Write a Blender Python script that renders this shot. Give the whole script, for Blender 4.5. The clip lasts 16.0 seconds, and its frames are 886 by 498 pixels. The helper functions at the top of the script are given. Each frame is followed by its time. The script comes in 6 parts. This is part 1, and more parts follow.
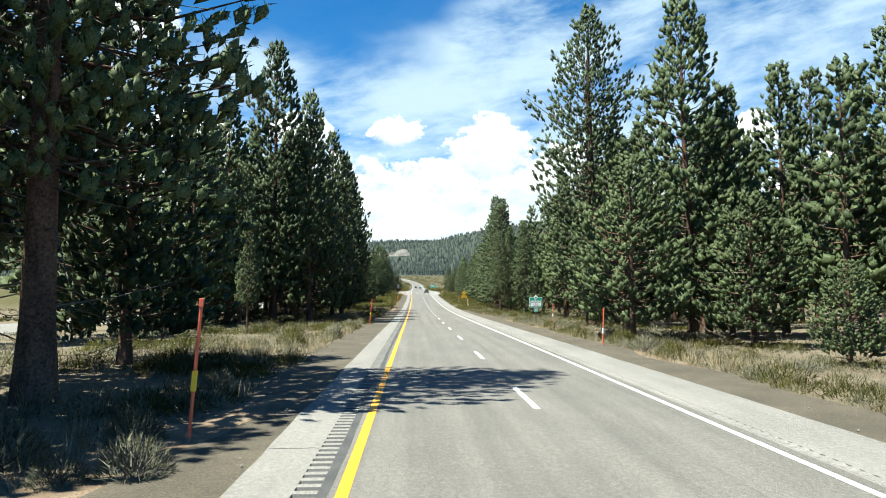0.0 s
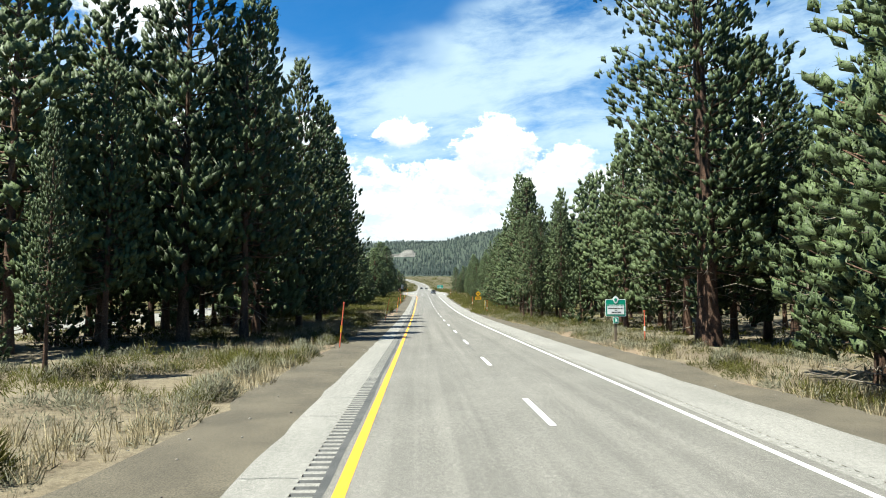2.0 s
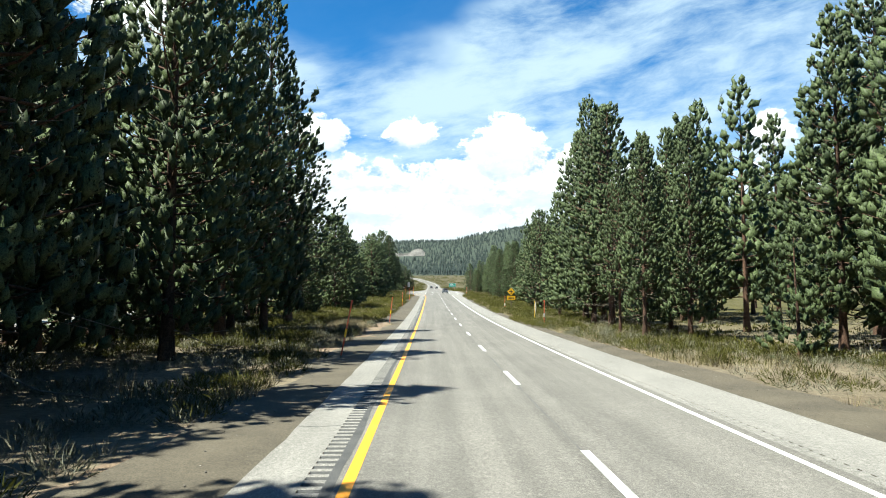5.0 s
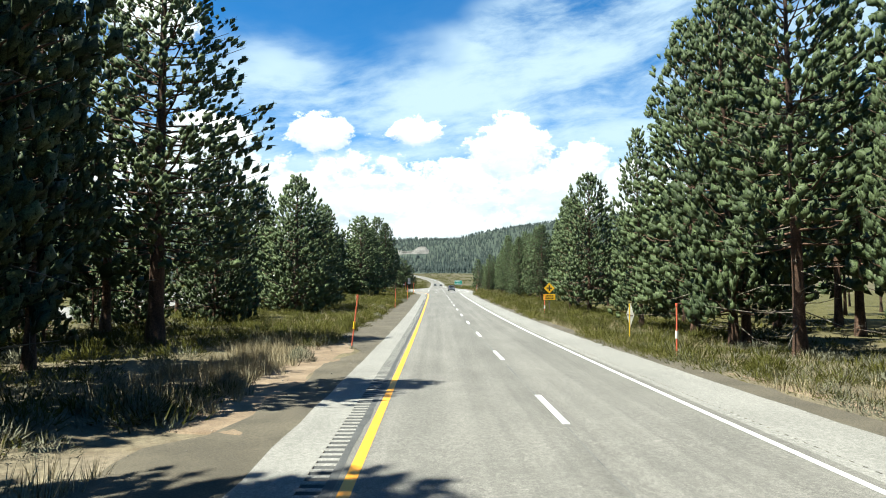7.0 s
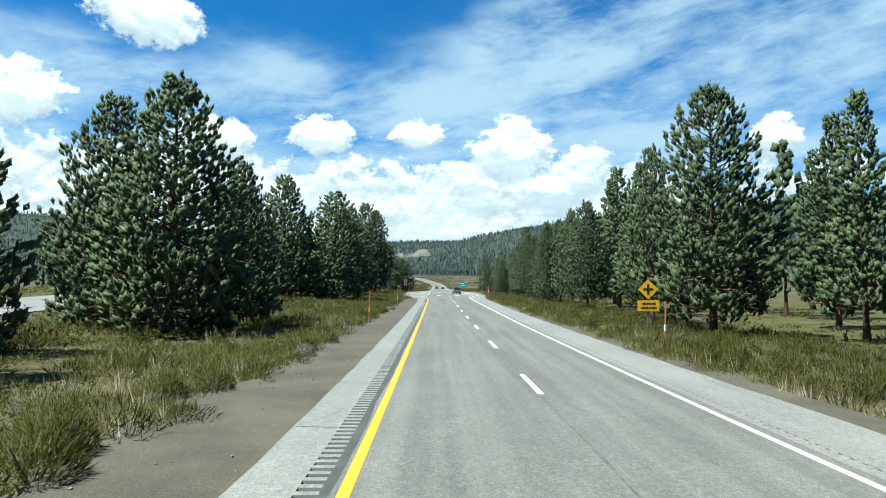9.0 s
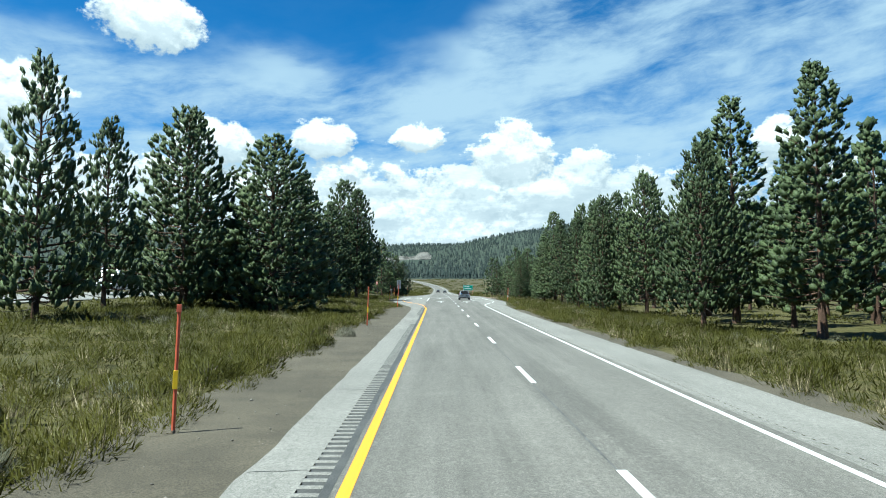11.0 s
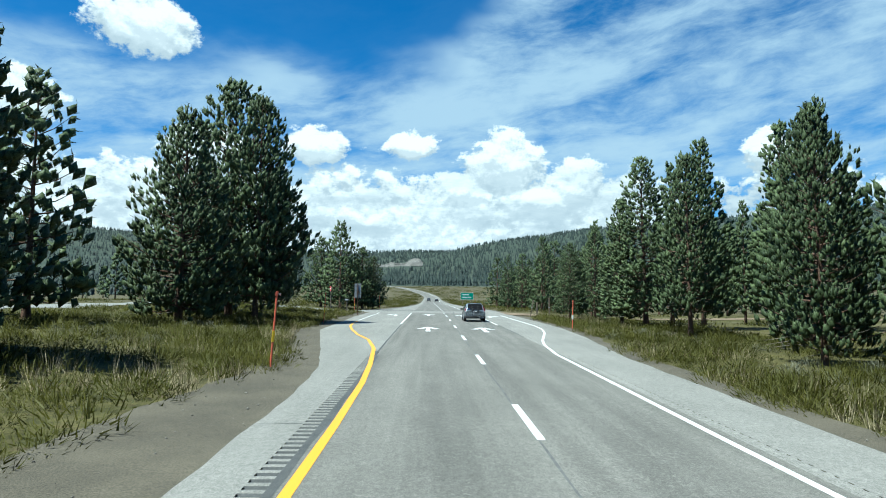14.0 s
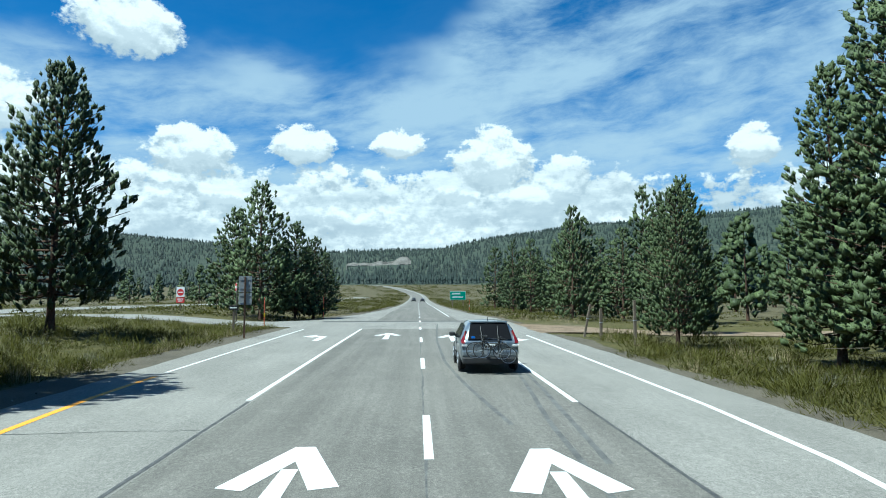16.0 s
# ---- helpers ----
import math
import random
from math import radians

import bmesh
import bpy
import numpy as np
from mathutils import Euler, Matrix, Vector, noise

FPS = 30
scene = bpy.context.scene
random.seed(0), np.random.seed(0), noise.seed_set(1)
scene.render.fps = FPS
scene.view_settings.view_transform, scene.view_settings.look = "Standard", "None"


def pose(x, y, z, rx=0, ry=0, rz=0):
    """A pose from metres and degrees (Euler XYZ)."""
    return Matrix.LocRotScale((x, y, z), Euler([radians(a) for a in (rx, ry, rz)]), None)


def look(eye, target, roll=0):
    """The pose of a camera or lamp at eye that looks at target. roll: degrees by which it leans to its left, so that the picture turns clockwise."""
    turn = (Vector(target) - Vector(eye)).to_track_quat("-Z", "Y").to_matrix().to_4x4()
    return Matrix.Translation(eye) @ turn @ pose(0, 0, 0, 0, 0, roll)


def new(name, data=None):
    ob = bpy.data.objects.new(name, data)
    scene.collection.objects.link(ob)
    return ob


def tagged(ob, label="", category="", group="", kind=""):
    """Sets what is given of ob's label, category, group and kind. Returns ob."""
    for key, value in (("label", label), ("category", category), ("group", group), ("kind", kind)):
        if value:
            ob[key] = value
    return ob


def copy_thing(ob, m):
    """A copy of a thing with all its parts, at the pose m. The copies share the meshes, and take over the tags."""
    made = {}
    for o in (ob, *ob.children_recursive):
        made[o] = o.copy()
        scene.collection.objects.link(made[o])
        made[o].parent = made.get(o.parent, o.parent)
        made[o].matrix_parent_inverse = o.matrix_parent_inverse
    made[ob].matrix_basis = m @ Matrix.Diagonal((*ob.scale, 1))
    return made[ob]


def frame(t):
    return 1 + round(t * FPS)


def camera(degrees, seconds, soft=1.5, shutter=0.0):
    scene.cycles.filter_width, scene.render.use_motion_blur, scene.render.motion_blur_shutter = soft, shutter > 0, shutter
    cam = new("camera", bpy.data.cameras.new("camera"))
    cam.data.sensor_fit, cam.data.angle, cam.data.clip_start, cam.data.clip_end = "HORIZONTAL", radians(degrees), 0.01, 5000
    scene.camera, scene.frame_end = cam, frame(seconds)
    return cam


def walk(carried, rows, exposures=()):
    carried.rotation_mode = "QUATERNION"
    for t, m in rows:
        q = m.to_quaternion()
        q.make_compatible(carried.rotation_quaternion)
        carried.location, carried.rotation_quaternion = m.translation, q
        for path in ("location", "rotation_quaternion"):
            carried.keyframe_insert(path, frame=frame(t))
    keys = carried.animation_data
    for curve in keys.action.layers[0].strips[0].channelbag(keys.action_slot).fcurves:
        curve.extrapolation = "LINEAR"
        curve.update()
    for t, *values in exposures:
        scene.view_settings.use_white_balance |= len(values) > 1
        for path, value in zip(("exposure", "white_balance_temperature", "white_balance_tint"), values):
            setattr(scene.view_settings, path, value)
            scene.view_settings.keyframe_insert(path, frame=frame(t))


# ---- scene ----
cam = camera(66.0, 16.0, soft=1.0)
PATH = [
    (0.0, pose(0.000, 0.000, 2.525, 93.93, 0.0, -2.36)),
    (0.5, pose(0.030, 6.436, 2.526, 94.00, 0.0, -2.28)),
    (1.0, pose(0.060, 12.923, 2.528, 94.17, 0.1, -2.03)),
    (1.5, pose(0.090, 19.480, 2.530, 94.12, 0.1, -1.92)),
    (2.0, pose(0.120, 26.125, 2.530, 94.03, 0.0, -1.87)),
    (2.5, pose(0.140, 32.875, 2.527, 94.08, 0.1, -1.70)),
    (3.0, pose(0.160, 39.741, 2.518, 93.95, 0.1, -1.55)),
    (3.5, pose(0.180, 46.732, 2.503, 94.03, 0.1, -1.46)),
    (4.0, pose(0.200, 53.858, 2.485, 94.03, 0.2, -1.22)),
    (6.5, pose(0.195, 91.618, 2.437, 93.96, -0.1, -0.81)),
    (7.0, pose(0.194, 99.598, 2.449, 93.90, -0.1, -0.73)),
    (7.5, pose(0.193, 107.715, 2.480, 94.02, -0.1, -0.72)),
    (8.0, pose(0.192, 115.963, 2.528, 94.01, -0.1, -0.64)),
    (8.5, pose(0.191, 124.338, 2.592, 93.97, -0.2, -0.54)),
    (9.0, pose(0.190, 132.833, 2.677, 94.16, -0.2, -0.61)),
    (11.5, pose(0.190, 176.874, 3.453, 94.59, -0.1, -0.48)),
    (12.0, pose(0.190, 185.947, 3.663, 94.84, -0.2, -0.49)),
    (12.5, pose(0.220, 195.094, 3.890, 95.07, -0.2, -0.53)),
    (13.0, pose(0.330, 204.310, 4.125, 95.17, -0.3, -0.62)),
    (13.5, pose(0.500, 213.591, 4.363, 95.14, -0.4, -0.81)),
    (14.0, pose(0.790, 222.933, 4.608, 95.09, -0.5, -1.20)),
    (14.5, pose(1.170, 232.335, 4.859, 95.00, -0.5, -1.68)),
    (15.0, pose(1.620, 241.797, 5.109, 94.81, -0.3, -1.84)),
    (15.5, pose(2.100, 251.319, 5.352, 94.87, -0.1, -2.01)),
    (16.0, pose(2.580, 260.904, 5.595, 94.97, 0.2, -2.09)),
]
walk(cam, PATH, ((0.0, 1.77, 6400, 0), (7.3, 1.78, 6400, -1), (8.8, 1.46, 5800, -7), (11.3, 1.37, 5700, -8), (12.0, 1.37, 5660, -8), (12.7, 1.45, 5620, -8), (14.3, 1.25, 5550, -9), (16.0, 1.18, 5480, -9)))

# ---------------------------------------------------------------- light
SUN_EL, SUN_AZ = 63.8, 246.0
world = bpy.data.worlds.new("sky")
scene.world = world
world.use_nodes = True
sun = new("sun", bpy.data.lights.new("sun", "SUN"))
sun.data.energy = 5.0
sun.data.angle = radians(0.5)
sun.data.color = (1.0, 0.95, 0.87)
sun.matrix_world = look((-45.0, -20.0, 100.0), (0, 0, 0))


class Nodes:
    """A short hand for building node trees."""

    def __init__(self, tree):
        self.tree = tree
        tree.nodes.clear()

    def add(self, kind, mode=None, **inputs):
        n = self.tree.nodes.new(kind)
        if kind == "ShaderNodeMath":
            n.operation = mode
        elif kind == "ShaderNodeMapRange":
            n.interpolation_type = mode
        for k, v in inputs.items():
            key = int(k[1:]) if k[0] == "i" and k[1:].isdigit() else k.replace("_", " ")
            if isinstance(v, bpy.types.NodeSocket):
                self.tree.links.new(v, n.inputs[key])
            elif v is not None:
                n.inputs[key].default_value = v
        return n

    def math(self, op, a, b=0.0, c=0.0):
        return self.add("ShaderNodeMath", op, i0=a, i1=b, i2=c).outputs[0]

    def noise(self, vec, scale, detail=4.0, rough=0.55):
        return self.add("ShaderNodeTexNoise", None, Vector=vec, Scale=scale, Detail=detail, Roughness=rough).outputs["Fac"]

    def mapped(self, vec, scale, loc=(0, 0, 0)):
        return self.add("ShaderNodeMapping", None, Vector=vec, Scale=scale, Location=loc).outputs[0]

    def step(self, val, lo, hi, a=0.0, b=1.0):
        return self.add("ShaderNodeMapRange", "SMOOTHSTEP", Value=val, From_Min=lo, From_Max=hi, To_Min=a, To_Max=b).outputs[0]

    def mix(self, fac, a, b, mode="MIX"):
        n = self.tree.nodes.new("ShaderNodeMix")
        n.data_type, n.blend_type = "RGBA", mode
        for key, v in ((0, fac), (6, a), (7, b)):
            if isinstance(v, bpy.types.NodeSocket):
                self.tree.links.new(v, n.inputs[key])
            else:
                n.inputs[key].default_value = v if key == 0 else (*v[:3], 1)
        return n.outputs[2]


# heaped clouds: centre and half width in degrees of bearing and height
HEAPS = ((6.4, 11.9, 4.6, 3.6), (12.2, 10.2, 3.2, 3.0), (3.0, 10.0, 3.4, 2.2), (9.0, 9.0, 6.0, 2.2), (-9.8, 13.3, 3.4, 1.9), (-18.5, 12.6, 3.8, 2.4), (-4.5, 7.2, 4.2, 1.5), (-32.5, 14.6, 4.6, 2.8),
         (-23.2, 21.3, 5.2, 2.7), (-15.5, 9.2, 4.2, 1.8), (27.0, 12.3, 2.4, 2.0), (-1.8, 13.6, 2.8, 1.5))


def build_sky():
    n = Nodes(world.node_tree)
    sky = n.add("ShaderNodeTexSky")
    sky.sky_type, sky.sun_disc, sky.sun_elevation, sky.sun_rotation = "NISHITA", False, radians(SUN_EL), radians(SUN_AZ)
    sky.altitude, sky.air_density, sky.dust_density, sky.ozone_density = 2200.0, 1.0, 0.3, 1.5
    d = n.add("ShaderNodeTexCoord").outputs["Generated"]
    s = n.add("ShaderNodeSeparateXYZ", None, Vector=d).outputs
    az = n.math("MULTIPLY", n.math("ARCTAN2", s[0], s[1]), 57.2958)
    el = n.math("MULTIPLY", n.math("ARCSINE", s[2]), 57.2958)
    plane = n.add("ShaderNodeCombineXYZ", None, X=az, Y=el, Z=0.0).outputs[0]
    # high thin streaks, drawn out along a shallow slant that rises to the east
    along, across = n.math("MULTIPLY_ADD", el, 0.2, az), n.math("MULTIPLY_ADD", az, -0.15, el)
    fold = n.noise(n.add("ShaderNodeCombineXYZ", None, X=n.math("MULTIPLY", along, 0.07), Y=n.math("MULTIPLY", across, 0.14), Z=6.0).outputs[0], 1.0, 3.0, 0.5)
    bent = n.math("MULTIPLY_ADD", fold, 4.0, across)
    streak = n.noise(n.add("ShaderNodeCombineXYZ", None, X=n.math("MULTIPLY", along, 0.075), Y=n.math("MULTIPLY", bent, 0.24), Z=2.0).outputs[0], 1.0, 9.0, 0.62)
    fibre = n.noise(n.add("ShaderNodeCombineXYZ", None, X=n.math("MULTIPLY", along, 0.22), Y=n.math("MULTIPLY", bent, 0.7), Z=9.0).outputs[0], 1.0, 7.0, 0.66)
    soft = n.noise(n.mapped(plane, (0.6, 1.2, 1), (11, 3, 0)), 0.11, 4.0, 0.5)
    # the sheet ends along a line that stands higher in the east
    ceiling_line = n.math("ADD", n.step(az, 0.0, 14.0, 20.0, 33.0), n.math("MULTIPLY_ADD", soft, 11.0, -5.5))
    band = n.math("MULTIPLY", n.step(el, 6.0, 11.0), n.step(n.math("SUBTRACT", el, ceiling_line), 2.0, -3.5))
    sheet = n.math("MULTIPLY_ADD", fibre, 0.32, n.math("MULTIPLY_ADD", soft, 0.6, streak))
    veil = n.math("MULTIPLY", n.step(sheet, 0.68, 1.12), n.math("MULTIPLY_ADD", n.math("MULTIPLY", band, n.step(n.math("ABSOLUTE", az), 100.0, 55.0)), 0.93, 0.03))

    def heaped(shift):
        """Mass of the heaped clouds, read a little higher or lower in the sky."""
        e = n.math("ADD", el, shift)
        p = n.add("ShaderNodeCombineXYZ", None, X=az, Y=n.math("MULTIPLY", e, 1.35), Z=4.0).outputs[0]
        big = n.noise(p, 0.13, 3.0, 0.5)
        curl = n.noise(n.mapped(p, (1, 1, 1), (17, 5, 0)), 0.62, 8.0, 0.6)
        mass = n.math("MULTIPLY_ADD", big, 1.1, n.math("SUBTRACT", n.step(e, 14.8, 8.0, -0.75, 0.72), n.math("ADD", n.step(az, 13.0, 24.0, 0.0, 0.35), n.step(n.math("ABSOLUTE", az), 45.0, 80.0, 0.0, 2.2))))
        for a0, e0, ra, re in HEAPS:
            dx = n.math("DIVIDE", n.math("SUBTRACT", az, a0), ra)
            dy = n.math("DIVIDE", n.math("SUBTRACT", e, e0), re)
            r = n.math("MULTIPLY_ADD", n.math("SQRT", n.math("ADD", n.math("MULTIPLY", dx, dx), n.math("MULTIPLY", dy, dy))), -1.9, 2.15)
            mass = n.math("SMOOTH_MAX", mass, r, 0.25)
        return n.math("MULTIPLY_ADD", n.math("SUBTRACT", curl, 0.5), n.step(e, 18.5, 15.5, 1.9, 2.5), mass)

    here, above = heaped(0.0), heaped(0.7)
    heap = n.step(here, 0.46, 0.8)
    # crowns that catch the light, undersides in shade
    lit = n.step(n.math("SUBTRACT", here, above), -0.25, 0.5)
    heap_colour = n.mix(lit, (0.5, 0.55, 0.6), (0.95, 0.95, 0.95))
    heap_colour = n.mix(n.step(here, 0.75, 1.3, 0.0, 0.3), heap_colour, (0.95, 0.96, 0.97))
    grey = n.math("MULTIPLY", n.step(n.noise(n.mapped(plane, (0.55, 1.7, 1), (3, 8, 0)), 0.2, 6.0, 0.6), 0.42, 0.62), n.step(el, 13.8, 9.0))
    heap_colour = n.mix(n.math("MULTIPLY", grey, 0.7), heap_colour, (0.46, 0.52, 0.58))
    blue = n.mix(1.0, sky.outputs[0], (0.022, 0.078, 0.117), "MULTIPLY")
    colour = n.mix(n.step(el, 14.0, 3.0, 0.0, 0.4), blue, (0.4, 0.49, 0.56))
    colour = n.mix(veil, colour, (0.45, 0.56, 0.68))
    colour = n.mix(heap, colour, heap_colour)
    bg = n.add("ShaderNodeBackground", None, Color=colour, Strength=0.5)
    n.add("ShaderNodeOutputWorld", None, Surface=bg.outputs[0])


build_sky()


# ---------------------------------------------------------------- materials
def surface(name, dark, light, rough=0.9, scale=1.0, grain=40.0, grain_amount=0.35, bump=0.3, stretch=(1, 1, 1), spec=0.3, island=0.0, each=0.0, metal=0.0):
    """A matt surface: two tones in soft patches, a fine grain, and relief from the grain."""
    m = bpy.data.materials.new(name)
    m.use_nodes = True
    n = Nodes(m.node_tree)
    co = n.add("ShaderNodeTexCoord").outputs["Object"]
    patch = n.step(n.noise(n.mapped(co, stretch), scale, 6.0, 0.6), 0.3, 0.7)
    fine = n.noise(co, grain, 3.0, 0.7)
    col = n.mix(patch, dark, light)
    if island:
        col = n.mix(island, col, n.mix(n.add("ShaderNodeNewGeometry").outputs["Random Per Island"], [c * 0.45 for c in dark], [c * 1.5 for c in light]))
    if each:
        col = n.mix(each, col, n.mix(n.add("ShaderNodeObjectInfo").outputs["Random"], [c * 0.55 for c in dark], [c * 1.35 for c in light]))
    tone = n.step(fine, 0.25, 0.75, 1.0 - grain_amount, 1.0 + grain_amount)
    col = n.mix(1.0, col, n.add("ShaderNodeCombineColor", None, Red=tone, Green=tone, Blue=tone).outputs[0], "MULTIPLY")
    p = n.add("ShaderNodeBsdfPrincipled", None, Base_Color=col, Roughness=rough, Metallic=metal)
    p.inputs["Specular IOR Level"].default_value = spec
    if bump:
        n.tree.links.new(n.add("ShaderNodeBump", None, Strength=bump, Distance=0.02, Height=fine).outputs[0], p.inputs["Normal"])
    n.add("ShaderNodeOutputMaterial", None, Surface=p.outputs[0])
    return m


def foliage(name, dark, light, thin=0.25, patch=0.5, grain=22.0, deep=0.45, gaps=0.0, comb_scale=13.0):
    """Needles or leaves: every blade its own tone, with some light let through."""
    m = bpy.data.materials.new(name)
    m.use_nodes = True
    n = Nodes(m.node_tree)
    co = n.add("ShaderNodeTexCoord").outputs["Object"]
    isle = n.add("ShaderNodeNewGeometry").outputs["Random Per Island"]
    each = n.add("ShaderNodeObjectInfo").outputs["Random"]
    f = n.math("MULTIPLY_ADD", n.step(n.noise(co, patch, 3.0), 0.3, 0.7), 0.45, n.math("MULTIPLY_ADD", isle, 0.2, n.math("MULTIPLY", each, 0.3)))
    col = n.mix(f, dark, light)
    tone = n.step(n.noise(co, grain, 3.0, 0.7), 0.3, 0.7, 1.0 - deep, 1.0 + deep)
    col = n.mix(1.0, col, n.add("ShaderNodeCombineColor", None, Red=tone, Green=tone, Blue=tone).outputs[0], "MULTIPLY")
    d = n.add("ShaderNodeBsdfPrincipled", None, Base_Color=col, Roughness=0.55)
    d.inputs["Specular IOR Level"].default_value = 0.12
    t = n.add("ShaderNodeBsdfTranslucent", None, Color=col)
    s = n.add("ShaderNodeMixShader", None, i0=thin, i1=d.outputs[0], i2=t.outputs[0])
    out = s.outputs[0]
    if gaps:
        # light falls through between the needles
        comb = n.math("MULTIPLY_ADD", n.noise(n.mapped(co, (1, 1, 0.22)), comb_scale, 2.0, 0.65), 0.6, n.math("MULTIPLY", n.noise(co, comb_scale * 0.36, 1.0, 0.5), 0.4))
        hole = n.math("LESS_THAN", comb, gaps)
        out = n.add("ShaderNodeMixShader", None, i0=hole, i1=out, i2=n.add("ShaderNodeBsdfTransparent").outputs[0]).outputs[0]
    n.add("ShaderNodeOutputMaterial", None, Surface=out)
    return m


def plain(name, colour, rough=0.5, metal=0.0, spec=0.5, coat=0.0, emit=0.0):
    m = bpy.data.materials.new(name)
    m.use_nodes = True
    n = Nodes(m.node_tree)
    co = n.add("ShaderNodeTexCoord").outputs["Object"]
    wear = n.step(n.noise(co, 6.0, 5.0, 0.65), 0.3, 0.75, 0.86, 1.06)
    col = n.mix(1.0, colour, n.add("ShaderNodeCombineColor", None, Red=wear, Green=wear, Blue=wear).outputs[0], "MULTIPLY")
    p = n.add("ShaderNodeBsdfPrincipled", None, Base_Color=col, Roughness=rough, Metallic=metal)
    p.inputs["Specular IOR Level"].default_value = spec
    p.inputs["Coat Weight"].default_value = coat
    n.add("ShaderNodeOutputMaterial", None, Surface=p.outputs[0])
    return m


def pavement_material(name, dark, light, streaks):
    """Aged asphalt: stone grain, long wheel streaks, soft blotches."""
    m = bpy.data.materials.new(name)
    m.use_nodes = True
    n = Nodes(m.node_tree)
    co = n.add("ShaderNodeTexCoord").outputs["Object"]
    streak = n.step(n.noise(n.mapped(co, (1.1, 0.012, 1)), 1.6, 5.0, 0.6), 0.3, 0.7)
    blotch = n.step(n.noise(n.mapped(co, (1, 0.35, 1)), 0.55, 5.0, 0.6), 0.3, 0.72)
    stone = n.noise(co, 55.0, 2.0, 0.8)
    chips = n.step(n.math("MULTIPLY_ADD", n.noise(co, 1.1, 4.0, 0.6), 0.35, n.noise(co, 17.0, 2.0, 0.65)), 0.74, 0.86)
    f = n.math("MULTIPLY_ADD", streak, streaks, n.math("MULTIPLY", blotch, 1.0 - streaks))
    col = n.mix(f, dark, light)
    tone = n.step(stone, 0.3, 0.7, 0.55, 1.4)
    col = n.mix(1.0, col, n.add("ShaderNodeCombineColor", None, Red=tone, Green=tone, Blue=tone).outputs[0], "MULTIPLY")
    col = n.mix(n.math("MULTIPLY", chips, 0.32), col, [c * 1.6 for c in light])
    mottle = n.step(n.noise(n.mapped(co, (1, 0.6, 1)), 13.0, 4.0, 0.75), 0.35, 0.68, 0.86, 1.16)
    col = n.mix(1.0, col, n.add("ShaderNodeCombineColor", None, Red=mottle, Green=mottle, Blue=mottle).outputs[0], "MULTIPLY")
    p = n.add("ShaderNodeBsdfPrincipled", None, Base_Color=col, Roughness=0.85)
    p.inputs["Specular IOR Level"].default_value = 0.3
    n.tree.links.new(n.add("ShaderNodeBump", None, Strength=0.35, Distance=0.01, Height=stone).outputs[0], p.inputs["Normal"])
    n.add("ShaderNodeOutputMaterial", None, Surface=p.outputs[0])
    return m


def paint_material(name, colour):
    """Road paint, worn through in specks."""
    m = bpy.data.materials.new(name)
    m.use_nodes = True
    n = Nodes(m.node_tree)
    co = n.add("ShaderNodeTexCoord").outputs["Object"]
    worn = n.math("MULTIPLY", n.step(n.noise(co, 30.0, 4.0, 0.7), 0.58, 0.72), n.step(n.noise(co, 1.3, 3.0), 0.4, 0.7, 0.25, 0.8))
    col = n.mix(worn, colour, (0.2, 0.2, 0.19))
    p = n.add("ShaderNodeBsdfPrincipled", None, Base_Color=col, Roughness=0.6)
    n.add("ShaderNodeOutputMaterial", None, Surface=p.outputs[0])
    return m


